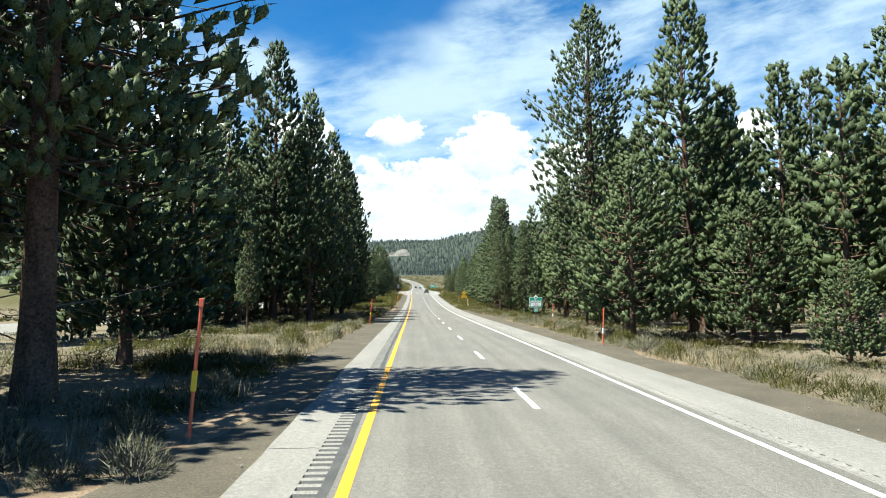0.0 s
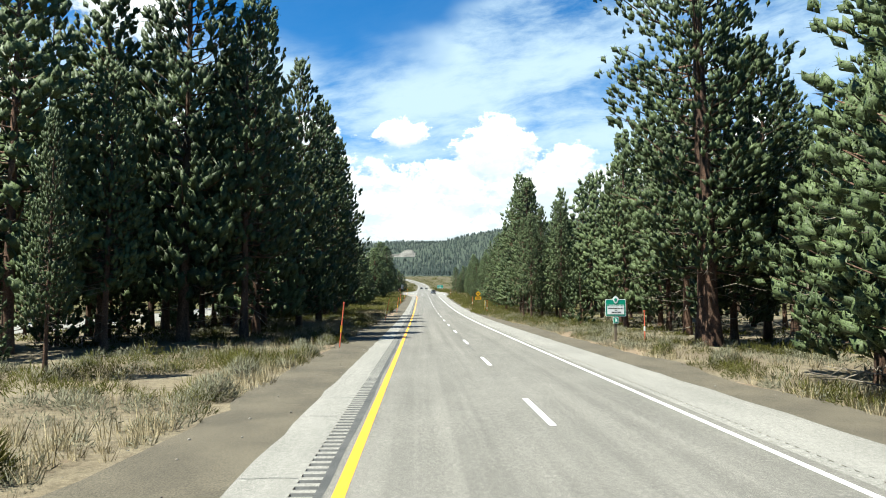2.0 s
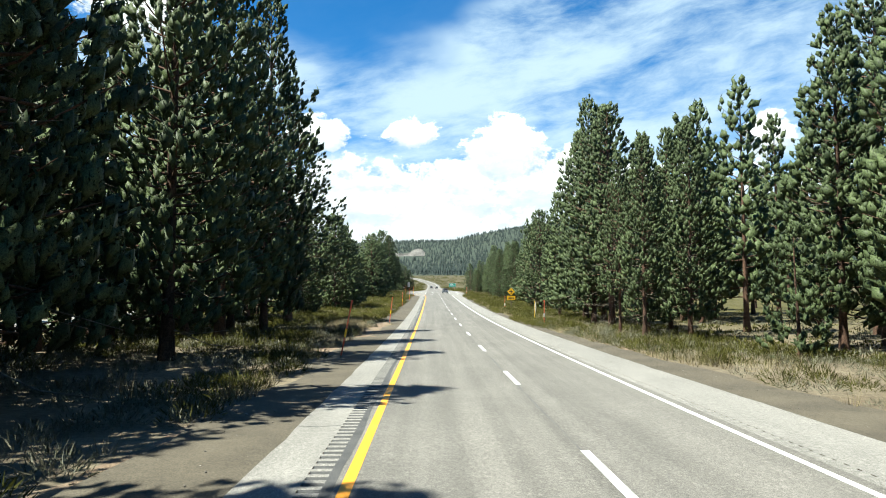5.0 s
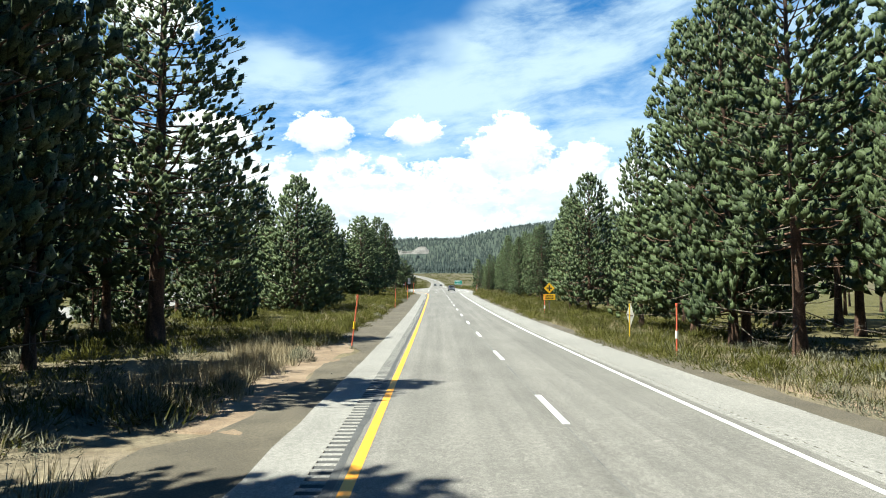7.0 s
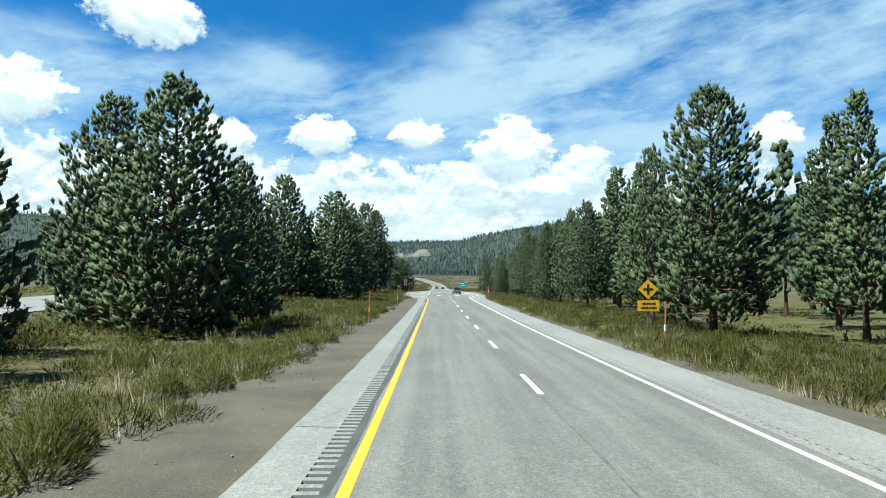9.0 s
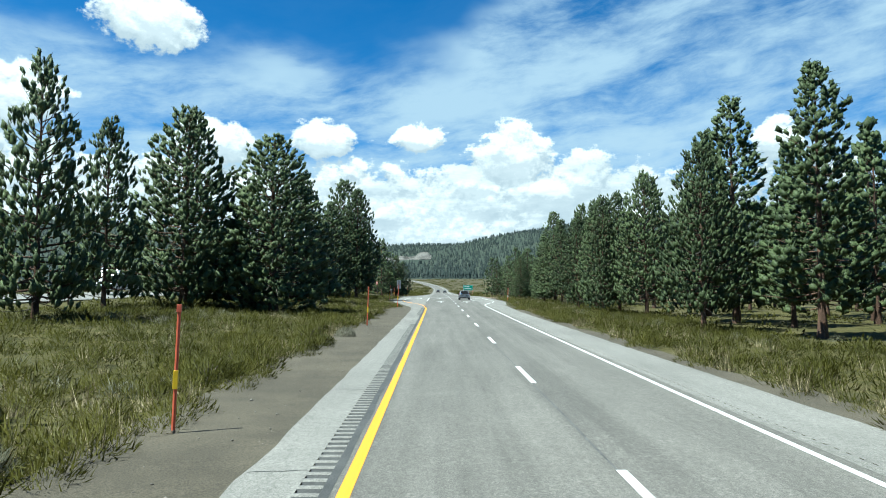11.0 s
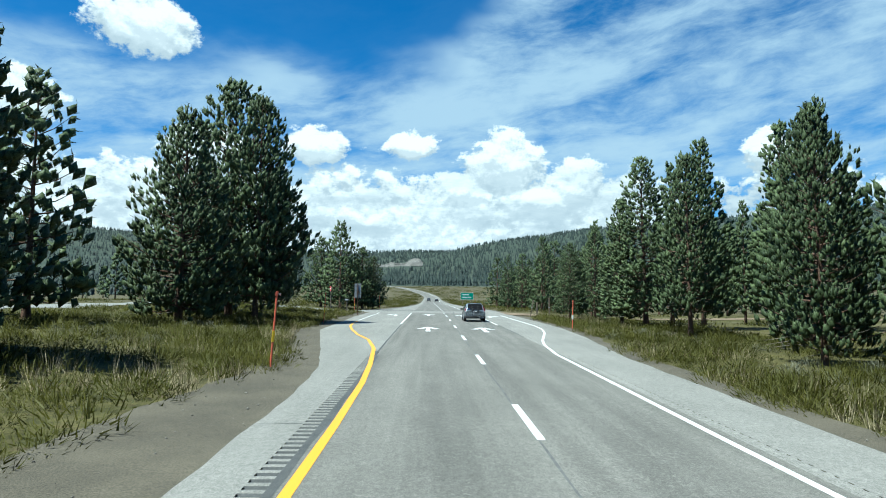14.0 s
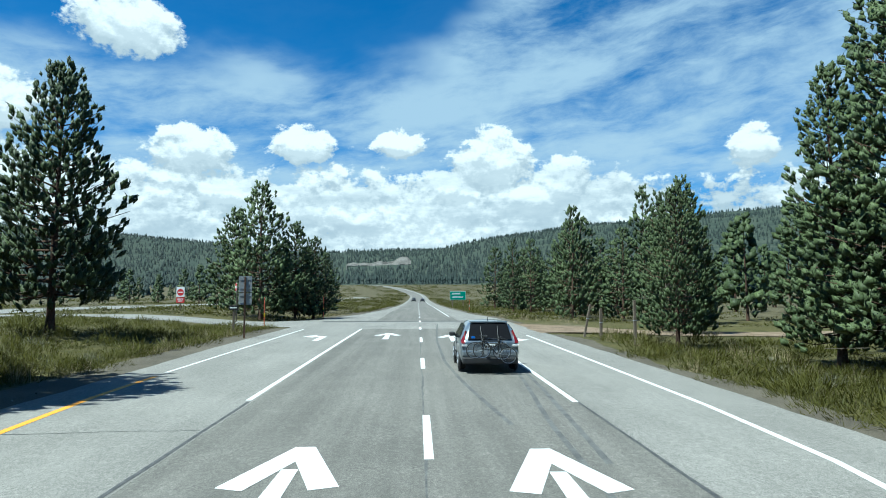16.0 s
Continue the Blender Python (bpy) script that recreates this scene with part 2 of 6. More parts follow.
def ground_material():
    """Volcanic sand and litter, straw and low weeds in patches; dark conifer cover on the far slopes."""
    m = bpy.data.materials.new("sandy_ground")
    m.use_nodes = True
    n = Nodes(m.node_tree)
    co = n.add("ShaderNodeTexCoord").outputs["Object"]
    s = n.add("ShaderNodeSeparateXYZ", None, Vector=co).outputs
    sand = n.mix(n.step(n.noise(co, 0.25, 6.0, 0.6), 0.35, 0.65), (0.15, 0.118, 0.088), (0.21, 0.175, 0.13))
    weeds = n.mix(n.step(n.noise(co, 0.9, 5.0, 0.65), 0.3, 0.7), (0.046, 0.045, 0.015), (0.098, 0.086, 0.032))
    far_along = n.step(s[1], 100.0, 170.0, 0.3, 1.0)
    cover = n.math("MULTIPLY", n.step(n.noise(co, 0.16, 6.0, 0.65), 0.22, 0.45), far_along)
    col = n.mix(cover, sand, weeds)
    col = n.mix(n.math("MULTIPLY", n.step(n.noise(co, 1.7, 6.0, 0.7), 0.55, 0.7), 0.5), col, (0.1, 0.065, 0.045))
    meadow = n.mix(n.step(n.noise(co, 0.35, 6.0, 0.65), 0.35, 0.65), (0.055, 0.05, 0.026), (0.115, 0.098, 0.06))
    col = n.mix(n.math("MULTIPLY", n.step(s[1], 325.0, 350.0), 0.85), col, meadow)
    wood = n.mix(n.step(n.noise(co, 0.02, 8.0, 0.7), 0.35, 0.65), (0.026, 0.038, 0.03), (0.055, 0.066, 0.048))
    col = n.mix(n.step(s[1], 1120.0, 1280.0), col, wood)
    fine = n.noise(co, 28.0, 4.0, 0.75)
    litter = n.step(n.noise(co, 5.0, 5.0, 0.7), 0.3, 0.7, 0.68, 1.3)
    tone = n.math("MULTIPLY", litter, n.step(fine, 0.25, 0.75, 0.59, 1.02))
    col = n.mix(1.0, col, n.add("ShaderNodeCombineColor", None, Red=tone, Green=tone, Blue=tone).outputs[0], "MULTIPLY")
    p = n.add("ShaderNodeBsdfPrincipled", None, Base_Color=col, Roughness=0.95)
    p.inputs["Specular IOR Level"].default_value = 0.15
    n.tree.links.new(n.add("ShaderNodeBump", None, Strength=0.6, Distance=0.04, Height=fine).outputs[0], p.inputs["Normal"])
    n.add("ShaderNodeOutputMaterial", None, Surface=p.outputs[0])
    return m


M_GROUND = ground_material()
M_LANE = pavement_material("lane_asphalt", (0.082, 0.0775, 0.069), (0.141, 0.133, 0.119), 0.6)
M_SHOULDER = pavement_material("shoulder_asphalt", (0.132, 0.127, 0.115), (0.189, 0.181, 0.165), 0.35)
M_SEAM = surface("tar_seam", (0.035, 0.036, 0.038), (0.07, 0.07, 0.07), 0.8, 3.0)
# dark asphalt of joints; on the rumble grooves it is painted shade
M_JOINT_SHADE = surface("rubbered_asphalt", (0.0401, 0.0407, 0.0407), (0.0616, 0.0616, 0.0605), 0.8, 1.5, 50.0, 0.3)
M_FAINT = surface("scuffed_asphalt", (0.0557, 0.0557, 0.0545), (0.106, 0.106, 0.102), 0.85, 2.5, 50.0, 0.3)
M_GRAVEL = surface("shoulder_gravel", (0.0535, 0.0462, 0.0338), (0.083, 0.0712, 0.0512), 0.95, 0.5, 35.0, 0.5, 0.8)
M_STONE = surface("loose_stones", (0.0738, 0.0656, 0.0574), (0.197, 0.18, 0.156), 0.95, 2.0, 30.0, 0.3, 0.5, island=0.6)
M_DIRT = surface("tan_dirt", (0.108, 0.0758, 0.049), (0.18, 0.134, 0.0902), 0.95, 0.8, 30.0, 0.45, 0.8)
M_YELLOW = paint_material("yellow_paint", (0.62, 0.258, 0.0105))
M_WHITE = paint_material("white_paint", (0.501, 0.501, 0.488))
M_NEEDLE = foliage("pine_needles", (0.010, 0.0175, 0.0075), (0.094, 0.122, 0.052), 0.03, 0.5, 32.0, 0.6, 0.42, 26.0)
# bluish cast of distance haze is mixed into this needle colour
M_HAZED_NEEDLE = foliage("distant_needles", (0.009, 0.0165, 0.0158), (0.028, 0.039, 0.034), 0.1, 0.012, 0.8)
M_BARK = surface("pine_bark", (0.0271, 0.0197, 0.0156), (0.13, 0.078, 0.055), 0.95, 3.0, 14.0, 0.55, 1.0, (1, 1, 0.25), 0.1, 0.0, 0.3)
M_TWIG = surface("grey_twigs", (0.0738, 0.0615, 0.0492), (0.197, 0.172, 0.139), 0.9, 2.0, 20.0, 0.4, 0.4, spec=0.1)
M_SAGE = foliage("sagebrush_leaves", (0.0738, 0.0771, 0.0484), (0.194, 0.186, 0.135), 0.3, 0.4, 30.0, 0.35, 0.0, 30)
M_OLIVE = foliage("brush_leaves", (0.034, 0.037, 0.007), (0.096, 0.091, 0.0205), 0.4, 0.4, 34.0, 0.3, 0.0, 42.0)
M_STRAW = foliage("dry_grass_blades", (0.148, 0.12, 0.0685), (0.285, 0.245, 0.16), 0.25, 0.5)
M_ROCK = surface("pale_rock", (0.0664, 0.0642, 0.0576), (0.133, 0.126, 0.115), 0.95, 0.05, 0.4, 0.3, 0.5)
# pale blue-grey stands in for the air haze over the far ridge
M_HAZED_PEAK = surface("grey_mountain", (0.142, 0.162, 0.193), (0.189, 0.209, 0.235), 0.95, 0.006, 0.08, 0.2, 0.2)
M_WOOD = surface("weathered_wood", (0.0902, 0.0697, 0.0492), (0.18, 0.148, 0.115), 0.9, 2.0, 30.0, 0.4, 0.6, (1, 1, 0.15))
M_ORANGE = plain("faded_orange_paint", (0.539, 0.104, 0.0522), 0.55)
M_REFLECT = plain("yellow_reflector", (0.739, 0.487, 0.0174), 0.4)
M_PALE = plain("white_reflector", (0.652, 0.644, 0.609), 0.4)
M_GREEN = plain("green_sign_sheeting", (0.00435, 0.226, 0.148), 0.45)
M_SIGN_WHITE = plain("white_sign_sheeting", (0.644, 0.661, 0.661), 0.45)
M_SIGN_YELLOW = plain("yellow_sign_sheeting", (0.713, 0.383, 0.0087), 0.45)
M_SIGN_RED = plain("red_sign_sheeting", (0.435, 0.0174, 0.0174), 0.45)
M_BLACK = plain("black_sheeting", (0.012, 0.012, 0.012), 0.5)
M_SIGN_BACK = plain("weathered_sign_back", (0.313, 0.3, 0.261), 0.6)
M_ALU = plain("bare_aluminium", (0.365, 0.374, 0.383), 0.45, 0.7)
M_PAINT = plain("silver_blue_car_paint", (0.19, 0.22, 0.245), 0.28, 0.55, 0.5, 0.8)
M_DARKCAR = plain("dark_car_paint", (0.02, 0.022, 0.026), 0.3, 0.2, 0.5, 0.8)
M_VAN = plain("white_car_paint", (0.626, 0.635, 0.644), 0.35, 0.0, 0.5, 0.6)
M_GLASS = plain("tinted_glass", (0.006, 0.007, 0.008), 0.15, 0.0, 0.22)
M_PRIVACY = plain("privacy_glass", (0.006, 0.006, 0.007), 0.3, 0.0, 0.12)
M_RUBBER = plain("black_rubber", (0.014, 0.014, 0.014), 0.85, 0.0, 0.3)
M_TRIM = plain("black_plastic_trim", (0.02, 0.02, 0.021), 0.6)
M_RIM = plain("alloy_rim", (0.5, 0.51, 0.52), 0.3, 0.9)
M_LAMP_RED = plain("red_lamp_lens", (0.13, 0.006, 0.006), 0.15, 0.0, 0.6, 0.6)
M_LAMP_CLEAR = plain("clear_lamp_lens", (0.62, 0.62, 0.62), 0.12, 0.2, 0.6)
M_CHROME = plain("chrome_strip", (0.72, 0.72, 0.73), 0.12, 1.0)
M_BLUE = plain("blue_sticker", (0.02, 0.16, 0.6), 0.4)


# ---------------------------------------------------------------- helpers
def empty(name, m=None):
    e = new(name)
    if m is not None:
        e.matrix_basis = m
    return e


def part(name, bm, material, parent=None, label="", smooth=False):
    me = bpy.data.meshes.new(name)
    bm.to_mesh(me)
    bm.free()
    me.materials.append(material)
    if smooth:
        me.shade_smooth()
    ob = new(name, me)
    ob.parent = parent
    return tagged(ob, label)


def raw(name, verts, faces, material, parent=None, smooth=False, normals=None):
    """One mesh from arrays; all faces have the same number of corners."""
    verts, faces = np.asarray(verts, float), np.asarray(faces, int)
    me = bpy.data.meshes.new(name)
    k = faces.shape[1]
    me.vertices.add(len(verts))
    me.vertices.foreach_set("co", verts.ravel())
    me.loops.add(faces.size)
    me.loops.foreach_set("vertex_index", faces.ravel())
    me.polygons.add(len(faces))
    me.polygons.foreach_set("loop_start", np.arange(len(faces)) * k)
    me.update(calc_edges=True)
    me.validate()
    me.materials.append(material)
    if smooth or normals is not None:
        me.shade_smooth()
    if normals is not None:
        me.normals_split_custom_set_from_vertices(normals.tolist())
    ob = new(name, me)
    ob.parent = parent
    return ob


def box(bm, x0, x1, y0, y1, z0, z1, bevel=0.0, m=None):
    r = bmesh.ops.create_cube(bm, size=1.0)
    vs = r["verts"]
    bmesh.ops.scale(bm, vec=(x1 - x0, y1 - y0, z1 - z0), verts=vs)
    bmesh.ops.translate(bm, vec=((x0 + x1) / 2, (y0 + y1) / 2, (z0 + z1) / 2), verts=vs)
    if bevel:
        es = list({e for v in vs for e in v.link_edges})
        r = bmesh.ops.bevel(bm, geom=es, offset=bevel, segments=2, affect="EDGES", profile=0.5)
        vs = list({v for f in r["faces"] for v in f.verts} | {v for v in vs if v.is_valid})
    if m is not None:
        bmesh.ops.transform(bm, matrix=m, verts=vs)
    return bm


def boxed(*args, **kw):
    return box(bmesh.new(), *args, **kw)


def tube(bm, a, b, r0, r1=None, n=8):
    """A round bar from a to b."""
    a, b = Vector(a), Vector(b)
    r1 = r0 if r1 is None else r1
    m = Matrix.Translation((a + b) / 2) @ (b - a).to_track_quat("Z", "Y").to_matrix().to_4x4()
    bmesh.ops.create_cone(bm, cap_ends=True, segments=n, radius1=r0, radius2=r1, depth=(b - a).length, matrix=m)
    return bm


def tubes(*bars, n=8):
    bm = bmesh.new()
    for bar in bars:
        tube(bm, *bar, n=n)
    return bm


def prism(points, thick, axis="y"):
    """A flat plate from an outline in x and z, thick along y."""
    bm = bmesh.new()
    front = [bm.verts.new((x, -thick / 2, z)) for x, z in points]
    back = [bm.verts.new((x, thick / 2, z)) for x, z in points]
    bm.faces.new(front)
    bm.faces.new(back[::-1])
    for i in range(len(points)):
        j = (i + 1) % len(points)
        bm.faces.new((front[j], front[i], back[i], back[j]))
    bmesh.ops.recalc_face_normals(bm, faces=bm.faces)
    return bm


# ---------------------------------------------------------------- the lie of the land
ROAD_Z = (0.0, 0.0, -0.071, -0.058, 0.24, 0.887, 1.746, 2.666, 3.535, 4.295, 4.95, 5.519, 6.019)


def climb():
    """The far part of the road: it steepens toward the bend and eases off on the high ground."""
    ys, zs, z = [415.0], [5.95], 5.95
    while ys[-1] < 9000:
        y = ys[-1] + 10
        z += 10 * float(np.interp(y, (415, 560, 720, 900, 1000, 1150, 1400, 9000), (0.0143, 0.022, 0.04, 0.06, 0.058, 0.04, 0.018, 0.018)))
        ys.append(y)
        zs.append(z)
    return ys, zs


CLIMB_Y, CLIMB_Z = climb()


def zroad(y):
    """Height of the carriageway along its line: a shallow sag, knots 35 m apart, then a steady climb."""
    if y <= 0:
        return 0.0
    if y >= 415:
        return float(np.interp(y, CLIMB_Y, CLIMB_Z))
    i = int(y / 35)
    u = y / 35 - i
    k = [ROAD_Z[min(max(i + d, 0), 12)] for d in (-1, 0, 1, 2)]
    return 0.5 * (2 * k[1] + (k[2] - k[0]) * u + (2 * k[0] - 5 * k[1] + 4 * k[2] - k[3]) * u * u + (3 * k[1] - k[0] - 3 * k[2] + k[3]) * u ** 3)


def xroad(y):
    """Sideways shift of the road's line: straight, then a long bend to the west."""
    d = max(y - 690, 0)
    return -d * d / 3060 if d < 510 else -85.0 - (d - 510) * 0.3333


def ramp(v, a, b):
    t = min(max((v - a) / (b - a), 0.0), 1.0)
    return t * t * (3 - 2 * t)


LEFT_EDGE = ((-40, -2.45), (225, -2.4), (240, -2.5), (246, -2.85), (251, -3.6), (258, -4.7), (268, -6.3), (285, -6.6), (292, -6.8), (330, -6.8), (345, -4.5), (380, -2.8), (430, -2.45), (1400, -2.45))
RIGHT_EDGE = ((-40, 8.1), (235, 8.15), (250, 8.6), (262, 9.8), (272, 10.4), (290, 10.5), (330, 10.5), (345, 9.2), (380, 8.3), (1400, 8.1))


def edge(table, y):
    return float(np.interp(y, [p[0] for p in table], [p[1] for p in table]))


CREST = ((-75, 6.6), (-40, 6.4), (-31, 6.3), (-23.3, 6.0), (-16, 5.35), (-8, 4.85), (-4.8, 4.9), (-1.9, 5.1), (1.9, 5.03), (5.2, 5.78), (7.6, 6.28), (12.2, 6.88), (16.8, 7.18), (25, 7.48), (40, 8.28), (75, 8.28))


def hill(x, y):
    """Wooded slopes that close the valley."""
    dx, dy = x - 2.6, y - 261
    r = math.hypot(dx, dy)
    if r < 500 or dy < 0:
        return 0.0
    az = math.degrees(math.atan2(dx, dy))
    near, far = (900, 3600) if az > -6 else (1200, 3900)
    top = far * math.tan(radians(float(np.interp(az, [c[0] for c in CREST], [c[1] for c in CREST])))) - (zroad(261 + far * max(math.cos(radians(az)), 0.3)) - 5.6) - 14
    rise = ramp(r, near, far) if r < far else 1.0 - 0.5 * ramp(r, far, far + 2500)
    return top * rise * (0.93 + 0.07 * noise.noise((x * 0.0025, y * 0.0025, 3.0)))


def gz(x, y):
    """Ground height off the pavement."""
    c = xroad(y)
    z = zroad(y)
    xl, xr = edge(LEFT_EDGE, y) + c, edge(RIGHT_EDGE, y) + c
    if x < xl:
        d = xl - x
        z += min(max(d - 4.2, 0) * 0.06, 1.5 - 0.8 * ramp(y, 255, 300)) * ramp(y, 150, 215) * (1 - ramp(y, 600, 700)) - 0.1 * ramp(d, 0.0, 2.5) * (1 - ramp(d, 3, 8))
    elif x > xr:
        d = x - xr
        z += -min(d * 0.035, 0.45) * (1 - ramp(y, 600, 700)) - 0.08 * ramp(d, 0.0, 2.0)
    off = max(xl - x, x - xr, 0.0)
    z += ramp(off, 1.5, 6) * (0.1 * noise.noise((x * 0.22, y * 0.22, 0.0)) + 0.22 * noise.noise((x * 0.05, y * 0.05, 5.0)))
    return z + hill(x, y)


def spread(lo, hi, fine_lo, fine_hi, step, growth):
    """Grid lines, close between fine_lo and fine_hi and ever wider outside."""
    mid = list(np.arange(fine_lo, fine_hi + step / 2, step))
    s, v = step, fine_hi
    while v < hi:
        s *= growth
        v += s
        mid.append(min(v, hi))
    s, v, low = step, fine_lo, []
    while v > lo:
        s *= growth
        v -= s
        low.append(max(v, lo))
    return low[::-1] + mid


def build_ground():
    xs = spread(-5600, 5600, -14, 18, 0.8, 1.085)
    ys = spread(-120, 7500, -4, 345, 2.2, 1.045)
    verts, faces = [], []
    for y in ys:
        c = xroad(y)
        xl, xr = edge(LEFT_EDGE, y) + c, edge(RIGHT_EDGE, y) + c
        for x in xs:
            xx = x + c * max(0.0, 1 - abs(x) / 300)
            z = gz(xx, y)
            if xl + 0.15 < xx < xr - 0.15:
                z -= 0.3
            elif xl - 0.6 < xx < xr + 0.6:
                z -= 0.045
            verts.append((xx, y, z))
    w = len(xs)
    for j in range(len(ys) - 1):
        for i in range(w - 1):
            a = j * w + i
            faces.append((a, a + 1, a + w + 1, a + w))
    tagged(raw("ground", verts, faces, M_GROUND, smooth=True), "sandy volcanic ground with weeds and far slopes", "ground", kind="structure")


build_ground()


# ---------------------------------------------------------------- the road
def ribbon(name, left, right, y0, y1, step, dz, material, label="", parent=None):
    """A strip along the road between two sideways offsets (numbers or functions of y)."""
    n = max(int(round((y1 - y0) / step)), 1)
    verts, faces = [], []
    for i in range(n + 1):
        y = y0 + (y1 - y0) * i / n
        a = left(y) if callable(left) else left
        b = right(y) if callable(right) else right
        z, c = zroad(y) + dz, xroad(y)
        verts += [(a + c, y, z), (b + c, y, z)]
        if i:
            k = 2 * i
            faces.append((k - 2, k - 1, k + 1, k))
    ob = raw(name, verts, faces, material, parent)
    return tagged(ob, label, "", "", "" if parent else "structure")


def wobble(x, amount, seed):
    return lambda y: x + amount * noise.noise((seed, y * 0.35, 0.0)) + 0.5 * amount * noise.noise((seed, y * 1.7, 4.0))


ribbon("road", -1.12, 6.22, -40, 1300, 2.5, 0.0, M_LANE, "grey worn asphalt lanes of a highway")
RUMBLE_L, RUMBLE_R = (-1.56, -1.24), (6.3, 6.5)
ribbon("shoulder_left", lambda y: edge(LEFT_EDGE, y) + 0.07 * noise.noise((2.0, y * 0.5, 0.0)) + 0.04 * noise.noise((2.0, y * 2.3, 0.0)), RUMBLE_L[0], -40, 1300, 1.0, 0.0, M_SHOULDER, "pale asphalt shoulder with ragged edge")
ribbon("shoulder_left_inner", RUMBLE_L[1], -1.12, -40, 1300, 2.5, -0.002, M_LANE, "narrow asphalt strip beside the yellow line")
ribbon("shoulder_right", RUMBLE_R[1], lambda y: edge(RIGHT_EDGE, y) + 0.07 * noise.noise((9.0, y * 0.5, 0.0)) + 0.04 * noise.noise((9.0, y * 2.3, 0.0)), -40, 1300, 1.0, 0.0, M_SHOULDER, "pale asphalt shoulder with ragged edge")
ribbon("shoulder_right_inner", 6.22, RUMBLE_R[0], -40, 1300, 2.5, -0.002, M_SHOULDER, "narrow asphalt strip beside the white line")


def rumble_strip(name, x0, x1, gaps, pitch, material, label, deep=0.03, groove_shade=1):
    """Ground-in grooves: the surface dips at every pitch, groove faces are coloured dark as their shade; level within
    the gaps.
    """
    verts, faces, dark = [], [], []
    y = -40.0
    while y < 420:
        level = any(a < y < b for a, b in gaps)
        d = 0.0 if level else -deep
        for k, (yy, dz) in enumerate(((y, 0.0), (y + pitch * 0.5, 0.0), (y + pitch * 0.56, d), (y + pitch * 0.94, d))):
            z = zroad(yy)
            verts += [(x0, yy, z + dz), (x1, yy, z + dz)]
            dark.append(0 if level or k == 0 else groove_shade)
        y += pitch
    for i in range(len(verts) // 2 - 1):
        k = 2 * i
        faces.append((k, k + 1, k + 3, k + 2))
    ob = tagged(raw(name, verts, faces, material), label, kind="structure")
    ob.data.materials.append(M_JOINT_SHADE)
    ob.data.polygons.foreach_set("material_index", dark[:len(faces)])
    ribbon(name + "_end", x0, x1, y, 1300, 5, 0.0, material, "smooth asphalt strip of the shoulder")


rumble_strip("rumble_strip_left", *RUMBLE_L, ((212.5, 226), (252, 420)), 0.32, M_SHOULDER, "rumble strip of ground-in grooves in pale asphalt")
rumble_strip("rumble_strip_right", *RUMBLE_R, ((262, 420),), 0.32, M_SHOULDER, "rumble strip of ground-in grooves in pale asphalt", 0.012, 0)

# gravel margins beside the pavement, with an uneven outer edge
ribbon("gravel_left", lambda y: edge(LEFT_EDGE, y) - 2.1 + 0.9 * (1 - ramp(y, 14, 20)) + 1.0 * ramp(y, 110, 114) * (1 - ramp(y, 131, 136)) - 0.9 * ramp(y, 128, 150) + 1.3 * ramp(y, 235, 252) + 0.9 * noise.noise((5.0, y * 0.16, 0.0)) + 0.35 * noise.noise((5.0, y * 0.7, 3.0)), lambda y: edge(LEFT_EDGE, y) + 0.12, -40, 311, 1.0, -0.022, M_GRAVEL, "grey-brown gravel margin of the road")
ribbon("gravel_left_far", lambda y: edge(LEFT_EDGE, y) - 2.1 + 0.9 * (1 - ramp(y, 14, 20)) + 1.0 * ramp(y, 110, 114) * (1 - ramp(y, 131, 136)) - 0.9 * ramp(y, 128, 150) + 1.3 * ramp(y, 235, 252) + 0.9 * noise.noise((5.0, y * 0.16, 0.0)) + 0.35 * noise.noise((5.0, y * 0.7, 3.0)), lambda y: edge(LEFT_EDGE, y) + 0.12, 326, 420, 1.0, -0.022, M_GRAVEL, "grey-brown gravel margin of the road")
ribbon("gravel_right", lambda y: edge(RIGHT_EDGE, y) - 0.12, lambda y: edge(RIGHT_EDGE, y) + 1.9 - 1.0 * ramp(y, 85, 125) + 0.7 * noise.noise((7.0, y * 0.16, 0.0)) + 0.3 * noise.noise((7.0, y * 0.7, 3.0)), -40, 302, 1.0, -0.022, M_GRAVEL, "grey-brown gravel margin of the road")
ribbon("gravel_right_far", lambda y: edge(RIGHT_EDGE, y) - 0.12, lambda y: edge(RIGHT_EDGE, y) + 1.9 - 1.0 * ramp(y, 85, 125) + 0.7 * noise.noise((7.0, y * 0.16, 0.0)) + 0.3 * noise.noise((7.0, y * 0.7, 3.0)), 318, 420, 1.0, -0.022, M_GRAVEL, "grey-brown gravel margin of the road")

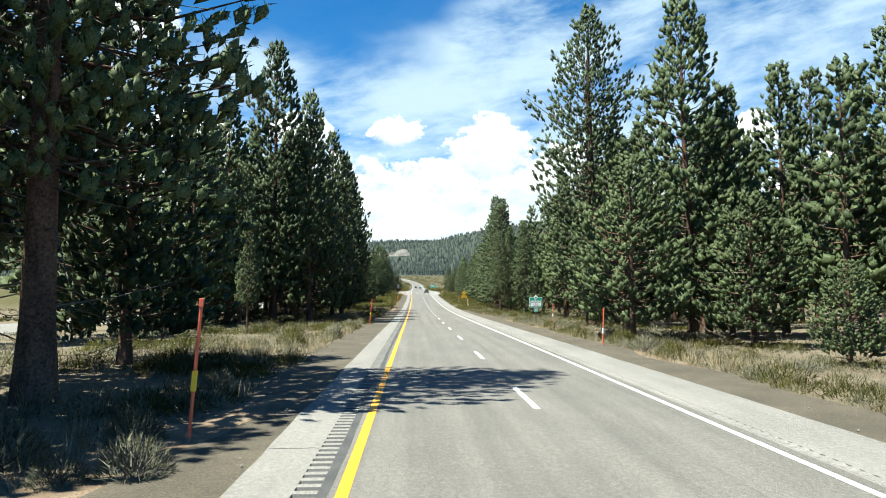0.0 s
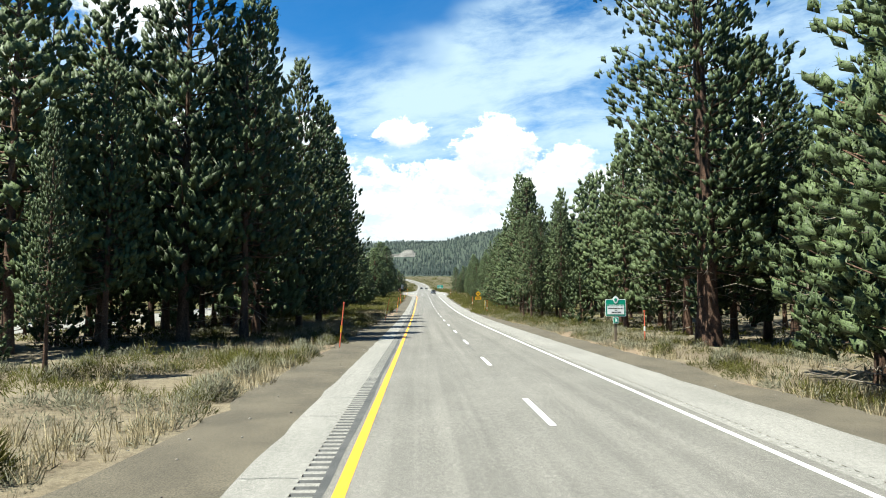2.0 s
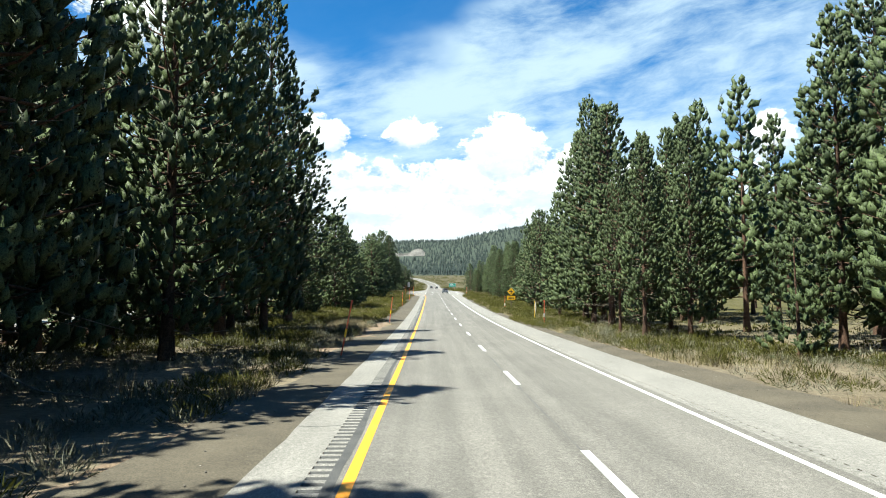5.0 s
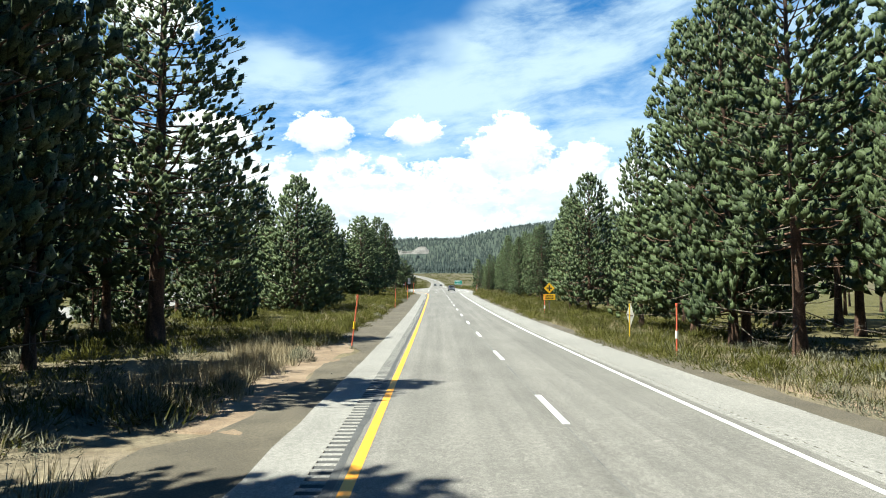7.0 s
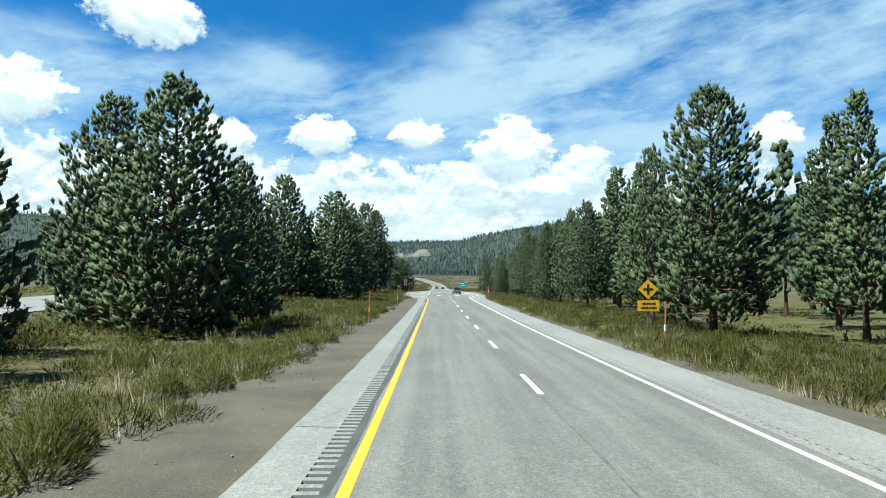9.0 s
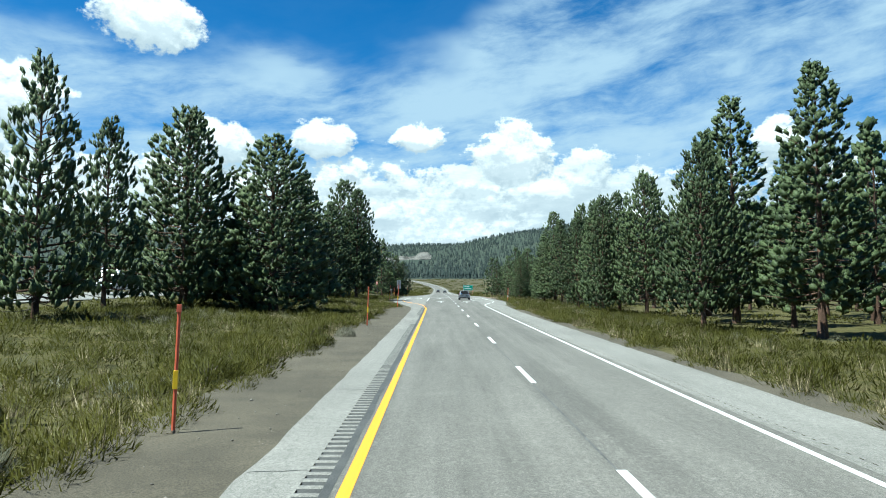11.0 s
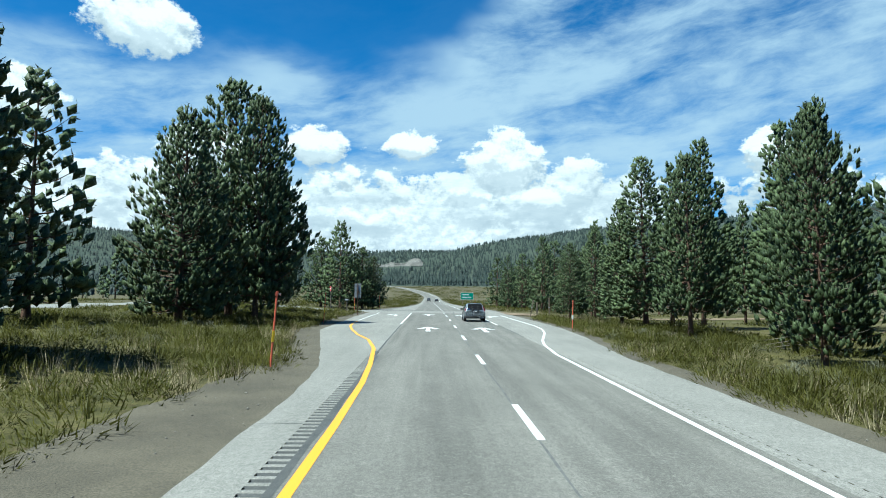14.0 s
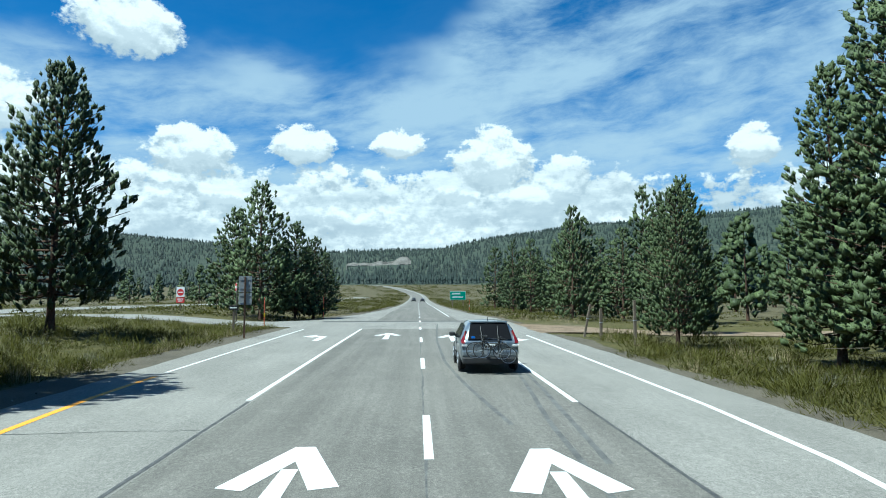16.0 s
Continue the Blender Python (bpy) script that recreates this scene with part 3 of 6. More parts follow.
# tan dirt where the gravel runs out into the verge
def dirt_strip(name, side, d0, d1, y0, y1, seed):
    verts, faces = [], []
    n, k = int((y1 - y0) / 0.6), 6
    for i in range(n + 1):
        y = y0 + (y1 - y0) * i / n
        fade = max(math.sin(math.pi * i / n), 0.0) ** 0.4
        a = d0 + 0.35 * noise.noise((seed, y * 0.3, 0.0))
        b = a + (d1 - d0) * fade * (0.75 + 0.5 * noise.noise((seed, y * 0.22, 6.0)) + 0.2 * noise.noise((seed, y * 1.1, 2.0)))
        for j in range(k + 1):
            d = a + (b - a) * j / k
            x = edge(LEFT_EDGE, y) - d if side < 0 else edge(RIGHT_EDGE, y) + d
            verts.append((x, y, gz(x, y) + 0.03 - 0.05 * (2 * j / k - 1) ** 4))
    for i in range(n):
        for j in range(k):
            c = i * (k + 1) + j
            faces.append((c, c + 1, c + k + 2, c + k + 1)[:: side])
    tagged(raw(name, verts, faces, M_DIRT, smooth=True), "orange-tan bare dirt at the gravel edge", kind="structure")


for i, (s, d0, d1, y0, y1) in enumerate(((-1, 0.9, 4.2, -2, 18), (-1, 1.7, 3.6, 58, 84), (-1, 1.5, 3.3, 92, 108), (-1, 0.9, 6.2, 112, 136), (1, 1.5, 3.4, 18, 48), (1, 1.5, 4.6, 55, 86), (1, 1.6, 3.2, 96, 122))):
    dirt_strip("dirt_strip_%d" % (i + 1), s, d0, d1, y0, y1, 3.0 * i)

# lane markings
YELLOW = ((-40, -0.91), (236, -0.95), (242, -1.02), (247, -1.22), (253.5, -1.62), (259, -2.35), (263, -3.3), (268, -4.2), (273, -4.9), (278, -5.25), (284, -5.35))
WHITE = ((-40, 5.9), (235, 5.95), (251, 6.05), (256, 6.4), (259, 6.8), (262, 7.35), (266, 8.1), (271, 8.75), (276, 8.95), (301, 8.95))
ribbon("yellow_line", lambda y: edge(YELLOW, y) - 0.085, lambda y: edge(YELLOW, y) + 0.085, -40, 282, 1.0, 0.005, M_YELLOW, "solid yellow edge line of worn paint")
ribbon("pocket_line", -5.42, -5.3, 283, 309, 2.0, 0.005, M_WHITE, "white edge line of the turning lane")
ribbon("white_line", lambda y: edge(WHITE, y) - 0.07, lambda y: edge(WHITE, y) + 0.07, -40, 301, 1.0, 0.005, M_WHITE, "solid white edge line of worn paint")
ribbon("white_line_far", 5.83, 5.98, 335, 1200, 5.0, 0.005, M_WHITE, "solid white edge line of worn paint")
ribbon("turn_line_left", -1.44, -1.3, 277.2, 309, 2.0, 0.005, M_WHITE, "white line between lane and turning pocket")
ribbon("turn_line_right", 6.1, 6.24, 276.6, 300, 2.0, 0.005, M_WHITE, "white line between lane and turning pocket")
ribbon("lane_seam", wobble(2.68, 0.03, 1.0), wobble(2.72, 0.05, 1.6), 60, 420, 0.5, 0.003, M_FAINT, "dark tarred joint between the lanes")
ribbon("pocket_seam_left", wobble(-1.36, 0.02, 3.0), wobble(-1.28, 0.02, 3.5), 249, 277, 0.5, 0.004, M_SEAM, "dark tarred joint of the turning lane")
ribbon("pocket_seam_right", wobble(6.2, 0.02, 5.0), wobble(6.27, 0.02, 5.5), 262, 277, 0.5, 0.004, M_SEAM, "dark tarred joint of the turning lane")
ribbon("edge_stain_left", wobble(-1.24, 0.03, 8.0), wobble(-1.1, 0.06, 8.6), -10, 250, 0.7, 0.002, M_JOINT_SHADE, "dark patched joint beside the yellow line")

road = bpy.data.objects["road"]
for i in range(-2, 44):
    y = 15.36 + 12.192 * i
    ribbon("lane_dash", 2.67, 2.82, y, y + 3.66, 1.22, 0.006, M_WHITE, parent=road)


def crack(x0, x1, y, seed, lean=0.0):
    """A wandering open crack across the shoulder."""
    verts, faces = [], []
    n = 12
    for i in range(n + 1):
        u = i / n
        x = x0 + (x1 - x0) * u
        yy = y + lean * u + 0.07 * noise.noise((seed, u * 3, 1.0)) + 0.03 * noise.noise((seed, u * 11, 2.0))
        w = 0.012 + 0.012 * noise.noise((seed, u * 6, 9.0))
        z = zroad(yy) + 0.004
        verts += [(x, yy - w, z), (x, yy + w, z)]
        if i:
            k = 2 * i
            faces.append((k - 2, k, k + 1, k - 1))
    raw("crack", verts, faces, M_SEAM, bpy.data.objects["shoulder_left"])


rng = random.Random(11)
for k, y in enumerate((11.6, 16.2, 22.4, 25.8, 31.0, 35.9, 41.0, 43.7, 48.9, 55.3, 58.9, 63.6, 69.4, 75.0, 82.2, 88.7, 95.4, 101.6, 108.0, 114.8, 121.5, 128.6, 133.9, 140.2, 145.6, 151.5, 157.4, 163.8, 171.0, 177.4, 184.9, 190.3, 196.6, 204.1, 209.1, 213.2, 218.4, 224.0, 229.5, 236.1, 243.0)):
    crack(-2.4, -1.58, y, k * 3.1, rng.uniform(-0.15, 0.15))
crack(-2.35, -1.5, 145.7, 77.0, 2.2)
for y, a in ((256.9, -5.9), (262.1, -4.6), (267.4, -5.8), (273.5, -5.5)):
    crack(a, -1.4, y, y, 0.3)


def arrow(kind, x, y):
    """A lane arrow: a shaft with a broad chevron head, or one bent to a side."""
    bm = bmesh.new()

    def poly(pts):
        bm.faces.new([bm.verts.new((x + px, y + py, zroad(y + py) + 0.007)) for px, py in pts])

    if kind == "ahead":
        poly(((-0.17, -3.4), (0.17, -3.4), (0.12, 0.7), (-0.12, 0.7)))
        poly(((-0.8, -0.2), (-0.42, -0.35), (0.0, 1.15), (0.0, 2.1), (-0.16, 2.1)))
        poly(((0.8, -0.2), (0.16, 2.1), (0.0, 2.1), (0.0, 1.15), (0.42, -0.35)))
    else:
        s = -1 if kind == "left" else 1
        poly([(s * a, b) for a, b in ((-0.35, -2.6), (0.0, -2.6), (0.0, 0.3), (0.35, 0.8), (0.35, 1.5), (-0.35, 0.8))])
        poly([(s * a, b) for a, b in ((0.35, 0.0), (1.05, 1.1), (0.35, 2.4))])
    bmesh.ops.recalc_face_normals(bm, faces=bm.faces)
    if sum(f.normal.z for f in bm.faces) < 0:
        bmesh.ops.reverse_faces(bm, faces=bm.faces)
    return tagged(part("lane_arrow", bm, M_WHITE), "white lane arrow painted on the asphalt", "arrow", kind="structure")


arrow("ahead", 0.76, 270.2)
arrow("ahead", 4.53, 269.9)
arrow("ahead", 0.8, 301.5)
arrow("ahead", 4.45, 299.5)
arrow("left", -3.0, 299.8)
arrow("right", 7.4, 296.0)


def side_road(name, x0, x1, y0, y1, dz=0.02, flare=0.0, material=None):
    """A cross street laid on the land, its mouth flared."""
    verts, faces = [], []
    n = 40
    for i in range(n + 1):
        x = x0 + (x1 - x0) * i / n
        f = flare * math.exp(-abs(x - x0) / 5.0)
        for j in range(5):
            y = y0 - f + (y1 - y0 + 2 * f) * j / 4
            near = math.exp(-max(abs(x - x0) - 1.0, 0) / 2.5)
            verts.append((x, y, (gz(x, y) + dz) * (1 - near) + (zroad(y) - 0.004) * near))
    for i in range(n):
        for j in range(4):
            a = i * 5 + j
            faces.append((a, a + 1, a + 6, a + 5) if x1 < x0 else (a, a + 5, a + 6, a + 1))
    return tagged(raw(name, verts, faces, material or M_SHOULDER, smooth=True), "pale side road at the crossing", kind="structure")


side_road("side_road_east", 9.3, 70, 307.5, 313.5, 0.05, 5.0, M_DIRT)
side_road("side_road_west", -5.6, -60, 314.5, 324, 0.04, 3.0)
ribbon("crossing_surface", -6.2, 10.4, 309, 323, 2.0, 0.002, M_SHOULDER, "pale asphalt of the crossing")
ribbon("crossing_joint", -6.0, 8.0, 321.5, 323.4, 2.0, 0.005, M_JOINT_SHADE, "dark resurfacing joint across the road")


def carriage(y):
    """The line of the opposite carriageway."""
    return xroad(y) - 33 - 9 * ramp(y, 250, 330) + 10 * ramp(y, 340, 520)


def far_carriageway():
    verts, faces = [], []
    ys = list(np.arange(-60, 700, 6.0))
    for y in ys:
        c = carriage(y)
        for x in (-5.2, -2, 2, 5.2):
            verts.append((c + x, y, gz(c + x, y) + 0.07))
    for i in range(len(ys) - 1):
        for j in range(3):
            a = i * 4 + j
            faces.append((a, a + 1, a + 5, a + 4))
    tagged(raw("far_carriageway", verts, faces, M_SHOULDER, smooth=True), "pale asphalt of the opposite carriageway", kind="structure")


far_carriageway()


def tyre_marks():
    """Dark tyre marks that curve through the right lane."""
    for track, y0, y1 in ((((274, 4.35), (278, 4.0), (281, 3.78), (286, 3.55), (296, 3.55), (306, 3.8), (318, 4.2)), 274, 317), (((271, 5.38), (275, 5.6), (279, 5.82), (287, 6.1)), 271, 287), (((268, 4.9), (274, 5.1), (280, 5.55), (286, 5.9)), 268, 285)):
        ribbon("skid_mark", lambda y: edge(track, y) - 0.05 - 0.03 * noise.noise((3.0, y * 0.6, 0.0)), lambda y: edge(track, y) + 0.06, y0, y1, 0.8, 0.004, M_FAINT, "faint tyre marks on the asphalt")


tyre_marks()


# ---------------------------------------------------------------- pines
def unit(v):
    return v / np.maximum(np.linalg.norm(v, axis=-1, keepdims=True), 1e-9)


def cones(starts, ends, r0, r1, sides=3, bends=None):
    """Many tapered bars in one go: arrays of starts, ends and radii; bends lifts or drops their middles."""
    starts, ends = np.asarray(starts, float), np.asarray(ends, float)
    n = len(starts)
    r0, r1 = np.broadcast_to(r0, n), np.broadcast_to(r1, n)
    mids = (starts + ends) / 2 + (0 if bends is None else np.asarray(bends))
    ax = unit(ends - starts)
    helper = np.where(np.abs(ax[:, 2:3]) > 0.9, [[1.0, 0, 0]], [[0, 0, 1.0]])
    u = unit(np.cross(ax, helper))
    v = np.cross(ax, u)
    rings = []
    for p, r in ((starts, r0), (mids, (r0 + r1) / 2), (ends, r1)):
        for k in range(sides):
            a = 2 * math.pi * k / sides
            rings.append(p + (u * math.cos(a) + v * math.sin(a)) * r[:, None])
    verts = np.stack(rings, 1).reshape(-1, 3)
    base = (np.arange(n) * 3 * sides)[:, None]
    faces = []
    for lvl in range(2):
        for k in range(sides):
            j = (k + 1) % sides
            faces.append(base + np.array([[lvl * sides + k, lvl * sides + j, (lvl + 1) * sides + j, (lvl + 1) * sides + k]]))
    return verts, np.concatenate(faces)


def lobes(rs, pos, axis, size, blades, outward, sides=4, fat=0.3, thin=0.04):
    """Brushes of needles at the limb ends: a full rounded body and needles that stand off it, for every place in pos along axis."""
    n = len(pos)
    size = np.broadcast_to(size, n)
    u = unit(np.cross(axis, rs.normal(size=(n, 3))))
    v = np.cross(axis, u)
    ang = (np.arange(sides) * 2 * math.pi / sides)[None] + rs.uniform(-0.3, 0.3, (n, sides))
    rad = u[:, None] * np.cos(ang)[..., None] + v[:, None] * np.sin(ang)[..., None]
    along = rs.uniform(0.42, 0.72, (n, sides))
    ring = pos[:, None] + (axis[:, None] * along[..., None] + rad * (fat * rs.uniform(0.7, 1.35, (n, sides)))[..., None]) * size[:, None, None]
    foot, head = pos, pos + axis * size[:, None]
    verts = np.concatenate([foot[:, None], ring, head[:, None]], 1)
    away = np.repeat(outward[:, None], sides, 1)
    norm = np.concatenate([unit(outward * 0.6 - axis)[:, None], unit(rad + away * 0.35 + axis[:, None] * 0.15), unit(axis + outward * 0.3)[:, None]], 1)
    k = sides + 2
    base = (np.arange(n) * k)[:, None]
    faces = []
    for i in range(sides):
        j = (i + 1) % sides
        faces += [base + np.array([[0, 1 + j, 1 + i]]), base + np.array([[1 + i, 1 + j, k - 1]])]
    faces = np.concatenate(faces)
    verts, norm = verts.reshape(-1, 3), norm.reshape(-1, 3)
    # single needles
    ang = rs.uniform(0, 2 * math.pi, (n, blades))
    along = rs.uniform(0.2, 1.0, (n, blades))
    rad = u[:, None] * np.cos(ang)[..., None] + v[:, None] * np.sin(ang)[..., None]
    root = pos[:, None] + (axis[:, None] * along[..., None] + rad * (fat * 0.8 * (1.1 - along))[..., None]) * size[:, None, None]
    reach = axis[:, None] * 0.5 + rad * rs.uniform(0.45, 0.95, (n, blades))[..., None]
    tip = root + reach * (rs.uniform(0.32, 0.58, (n, blades)) * size[:, None])[..., None]
    side = unit(np.cross(reach, rad + rs.normal(scale=0.7, size=rad.shape))) * (thin * size[:, None] * rs.uniform(0.6, 1.2, (n, blades)))[..., None]
    want = unit(rad + outward[:, None] * 0.9 + axis[:, None] * 0.2)
    p0, p1 = root - side, root + side
    flip = (np.einsum("ijk,ijk->ij", np.cross(p1 - p0, tip - p0), want) < 0)[..., None]
    a, b = np.where(flip, p1, p0), np.where(flip, p0, p1)
    more = np.stack([a, b, tip], 2).reshape(-1, 3)
    return np.concatenate([verts, more]), np.concatenate([faces, np.arange(len(more)).reshape(-1, 3) + len(verts)]), np.concatenate([norm, np.repeat(want.reshape(-1, 3), 3, axis=0)])


def pine(name, label, seed, height, radius, base, branches, per_branch, blades, size, thick, dead=14, shape="cone", lean=0.0, build=True, sides=4, fat=0.27, thin=0.075):
    """A pine: furrowed tapering trunk, limbs in loose whorls with upturned ends, sprays of needles, bare dead limbs below."""
    rs = np.random.RandomState(seed)
    # trunk
    rings, facets = 14, 10
    verts, faces = [], []
    wob = rs.normal(scale=0.012 * height, size=2)
    for i in range(rings):
        u = i / (rings - 1)
        r = thick * ((1 - u) ** 0.8 * 0.96 + 0.015) + thick * 0.45 * math.exp(-u * height / 0.5)
        cx, cy = wob * math.sin(u * 2.6) * u + np.array([lean * u * u * height, 0])
        for k in range(facets):
            a = 2 * math.pi * k / facets
            f = 1 + 0.09 * math.sin(3 * a + seed) + rs.uniform(-0.06, 0.06)
            verts.append((cx + r * f * math.cos(a), cy + r * f * math.sin(a), u * height * 0.985 - (0.25 if i == 0 else 0.0)))
    for i in range(rings - 1):
        for k in range(facets):
            j = (k + 1) % facets
            faces.append((i * facets + k, i * facets + j, (i + 1) * facets + j, (i + 1) * facets + k))
    trunk = (np.array(verts), np.array(faces))
    # living limbs
    zf = base + (1 - base) * ((np.arange(branches) + rs.uniform(0, 1, branches)) / branches) ** 1.08
    zf = np.clip(zf, base, 0.975)
    u = (zf - base) / (1 - base)
    if shape == "cone":
        prof = np.minimum(1.0, 0.66 + 1.6 * u) * (1 - u) ** 0.72
    elif shape == "dome":
        prof = np.minimum(1.0, 0.72 + 1.4 * u) * np.maximum(1 - u ** 1.3, 0) ** 0.8
    else:
        prof = (0.6 + 0.4 * np.sin(u * 3.0 + 0.4)) * (1 - u ** 4) * rs.uniform(0.6, 1.15, branches)
    # limbs of uneven reach, some long ones standing out of the outline
    length = radius * prof * rs.uniform(0.7, 1.12, branches) * np.where(rs.uniform(size=branches) > 0.88, 1.22, 1.0) + 0.15
    az = np.arange(branches) * 2.399963 + rs.uniform(-0.5, 0.5, branches)
    rise = -0.12 + 0.95 * u + rs.uniform(-0.15, 0.15, branches)
    out = np.stack([np.cos(az), np.sin(az), np.zeros(branches)], 1)
    axis_x = wob[None] * np.sin(zf * 2.6)[:, None] * zf[:, None]
    start = np.stack([axis_x[:, 0] + lean * zf * zf * height, axis_x[:, 1], zf * height], 1)
    end = start + out * length[:, None] + np.array([0, 0, 1.0]) * (length * (rise + 0.15))[:, None]
    droop = np.stack([np.zeros(branches), np.zeros(branches), -0.1 * length], 1)
    bv, bf = cones(start, end, 0.02 + 0.012 * length + 0.018 * (1 - u), 0.012, 3, droop)
    # sprays along the limbs
    per = np.maximum((per_branch * (0.25 + 0.75 * length / length.max())).astype(int), 3)
    idx = np.repeat(np.arange(branches), per)
    m = len(idx)
    q = 1 - rs.beta(1.0, 1.9, m) * 0.85
    L = length[idx]
    mid_drop = -0.1 * L * 4 * q * (1 - q)
    side = np.stack([-np.sin(az[idx]), np.cos(az[idx]), np.zeros(m)], 1)
    fan = np.clip(rs.normal(size=m), -1.6, 1.6) * (0.12 + 0.28 * L * (1.1 - q) + 0.08 * L)
    lift = rs.uniform(-0.75, 0.45, m) * (0.35 + L * 0.22)
    pos = start[idx] * (1 - q)[:, None] + end[idx] * q[:, None] + side * fan[:, None] + np.array([0, 0, 1.0]) * (mid_drop + lift)[:, None]
    outward = unit(pos - np.stack([start[idx][:, 0], start[idx][:, 1], pos[:, 2] - 0.2 * radius], 1))
    axis = unit(out[idx] * (0.75 - 0.5 * u[idx])[:, None] + side * (fan * 0.35)[:, None] + np.array([0, 0, 1.0]) + rs.normal(scale=0.22, size=(m, 3)))
    sz = size * rs.uniform(0.65, 1.25, m) * (1.1 - 0.42 * u[idx])
    top = np.array([[lean * height, 0, height * 0.93]]) + np.stack([rs.normal(scale=0.08, size=7), rs.normal(scale=0.08, size=7), np.linspace(-0.03, 0.045, 7) * height], 1)
    pos = np.concatenate([pos, top])
    outward = np.concatenate([outward, unit(rs.normal(size=(7, 3)) + [0, 0, 0.5])])
    axis = np.concatenate([axis, np.repeat([[0, 0, 1.0]], 7, 0)])
    sz = np.concatenate([sz, np.linspace(0.75, 0.5, 7) * size])
    crown = lobes(rs, pos, axis, sz, blades, outward, sides, fat, thin)
    if not build:
        return trunk, crown
    tree = tagged(empty(name), label, "tree")
    raw("trunk", *trunk, M_BARK, tree, smooth=True)
    if branches > 50:
        tagged(raw("branchwork", bv, bf, M_BARK, tree), kind="stuff")
    raw("crown", crown[0], crown[1], M_NEEDLE, tree, normals=crown[2])
    # dead limbs below the crown
    if dead:
        dz = rs.uniform(max(base * 0.25, 0.04), base + 0.34, dead) * height
        da = rs.uniform(0, 2 * math.pi, dead)
        dl = radius * rs.uniform(0.3, 0.95, dead)
        ds = np.stack([lean * (dz / height) ** 2 * height + 0 * dz, 0 * dz, dz], 1)
        de = ds + np.stack([np.cos(da) * dl, np.sin(da) * dl, dl * rs.uniform(-0.35, 0.2, dead)], 1)
        v2, f2 = cones(ds, de, 0.036, 0.009, 3, np.stack([0 * dz, 0 * dz, dl * rs.uniform(-0.1, 0.14, dead)], 1))
        tw = rs.randint(0, dead, dead * 2)
        q = rs.uniform(0.4, 0.9, dead * 2)[:, None]
        ts = ds[tw] * (1 - q) + de[tw] * q
        v3, f3 = cones(ts, ts + rs.normal(scale=0.35, size=(dead * 2, 3)), 0.012, 0.004, 3)
        tagged(raw("deadwood", np.concatenate([v2, v3]), np.concatenate([f2, f3 + len(v2)]), M_TWIG, tree), "bare grey dead limbs", kind="stuff")
    return tree


PINES = {}


def grow(kind, maker):
    PINES[kind] = [(t, h) for t, h in maker]


TALL, BARE, BUSHY = "tall dense green pine at the forest edge", "tall pine with a bare lower trunk and dead limbs", "bushy dark green pine with low spreading limbs"
FULL = dict(sides=4, fat=0.25, thin=0.045)
MID = dict(sides=4, fat=0.28, thin=0.06)
grow("tall", [(pine("pine_tree", TALL, s, 22.0, r, b, 136, 20, 5, 0.76, 0.27, 22, **FULL), 22.0) for s, r, b in ((1, 4.2, 0.08), (2, 3.8, 0.12), (3, 4.5, 0.1))])
grow("bare", [(pine("pine_tree", BARE, s, 22.0, r, 0.24, 112, 17, 6, 0.74, 0.28, 44, **FULL), 22.0) for s, r in ((5, 3.9), (6, 4.3))])
grow("old", [(pine("pine_tree", "old reddish pine with a broad open crown", 8, 31.0, 5.6, 0.14, 150, 40, 5, 0.66, 0.62, 36, "open", **FULL), 31.0)])
grow("great", [(pine("pine_tree", "towering dark pine with a heavy crown beside the road", 9, 28.5, 6.0, 0.2, 150, 26, 6, 0.64, 0.4, 46, **FULL), 28.5)])
grow("bushy", [(pine("pine_tree", BUSHY, s, 14.0, r, b, 122, 21, 5, 0.64, 0.22, 30, "dome", **FULL), 14.0) for s, r, b in ((11, 4.1, 0.1), (12, 4.4, 0.13), (13, 3.9, 0.15))])
grow("skirted", [(pine("pine_tree", "dark green pine with a wide crown sweeping low to the brush", s, 14.0, r, b, 150, 21, 5, 0.66, 0.26, 26, **FULL), 14.0) for s, r, b in ((51, 4.9, 0.04), (52, 4.5, 0.06), (53, 4.7, 0.05))])
grow("tall_mid", [(pine("pine_tree", TALL, s, 22.0, r, b, 110, 15, 4, 0.88, 0.27, 14, **MID), 22.0) for s, r, b in ((41, 4.1, 0.1), (42, 3.8, 0.14))])
grow("bushy_mid", [(pine("pine_tree", BUSHY, s, 14.0, r, b, 96, 15, 4, 0.76, 0.22, 14, "dome", **MID), 14.0) for s, r, b in ((44, 4.2, 0.07), (45, 3.9, 0.1))])
grow("young", [(pine("pine_tree", "young pine with thick upright sprays", 15, 9.0, 2.9, 0.16, 70, 24, 7, 0.52, 0.16, 26, "dome", **FULL), 9.0)])
grow("sapling", [(pine("pine_sapling", "small young pine among the brush", 17, 4.0, 1.15, 0.08, 34, 7, 9, 0.36, 0.06, 0), 4.0)])
grow("backwood", [(pine("pine_tree", "pine standing deeper in the forest", s, 20.0, r, b, 60, 8, 3, 1.1, 0.24, 0, sides=4, fat=0.31, thin=0.08), 20.0) for s, r, b in ((21, 3.5, 0.14), (22, 3.8, 0.2), (23, 3.3, 0.1))])
grow("backbush", [(pine("pine_tree", "rounded pine standing beyond the verge", s, 14.0, r, 0.07, 60, 8, 3, 0.94, 0.2, 0, "dome", sides=4, fat=0.31, thin=0.08), 14.0) for s, r in ((26, 3.7), (27, 3.3))])
USED = set()


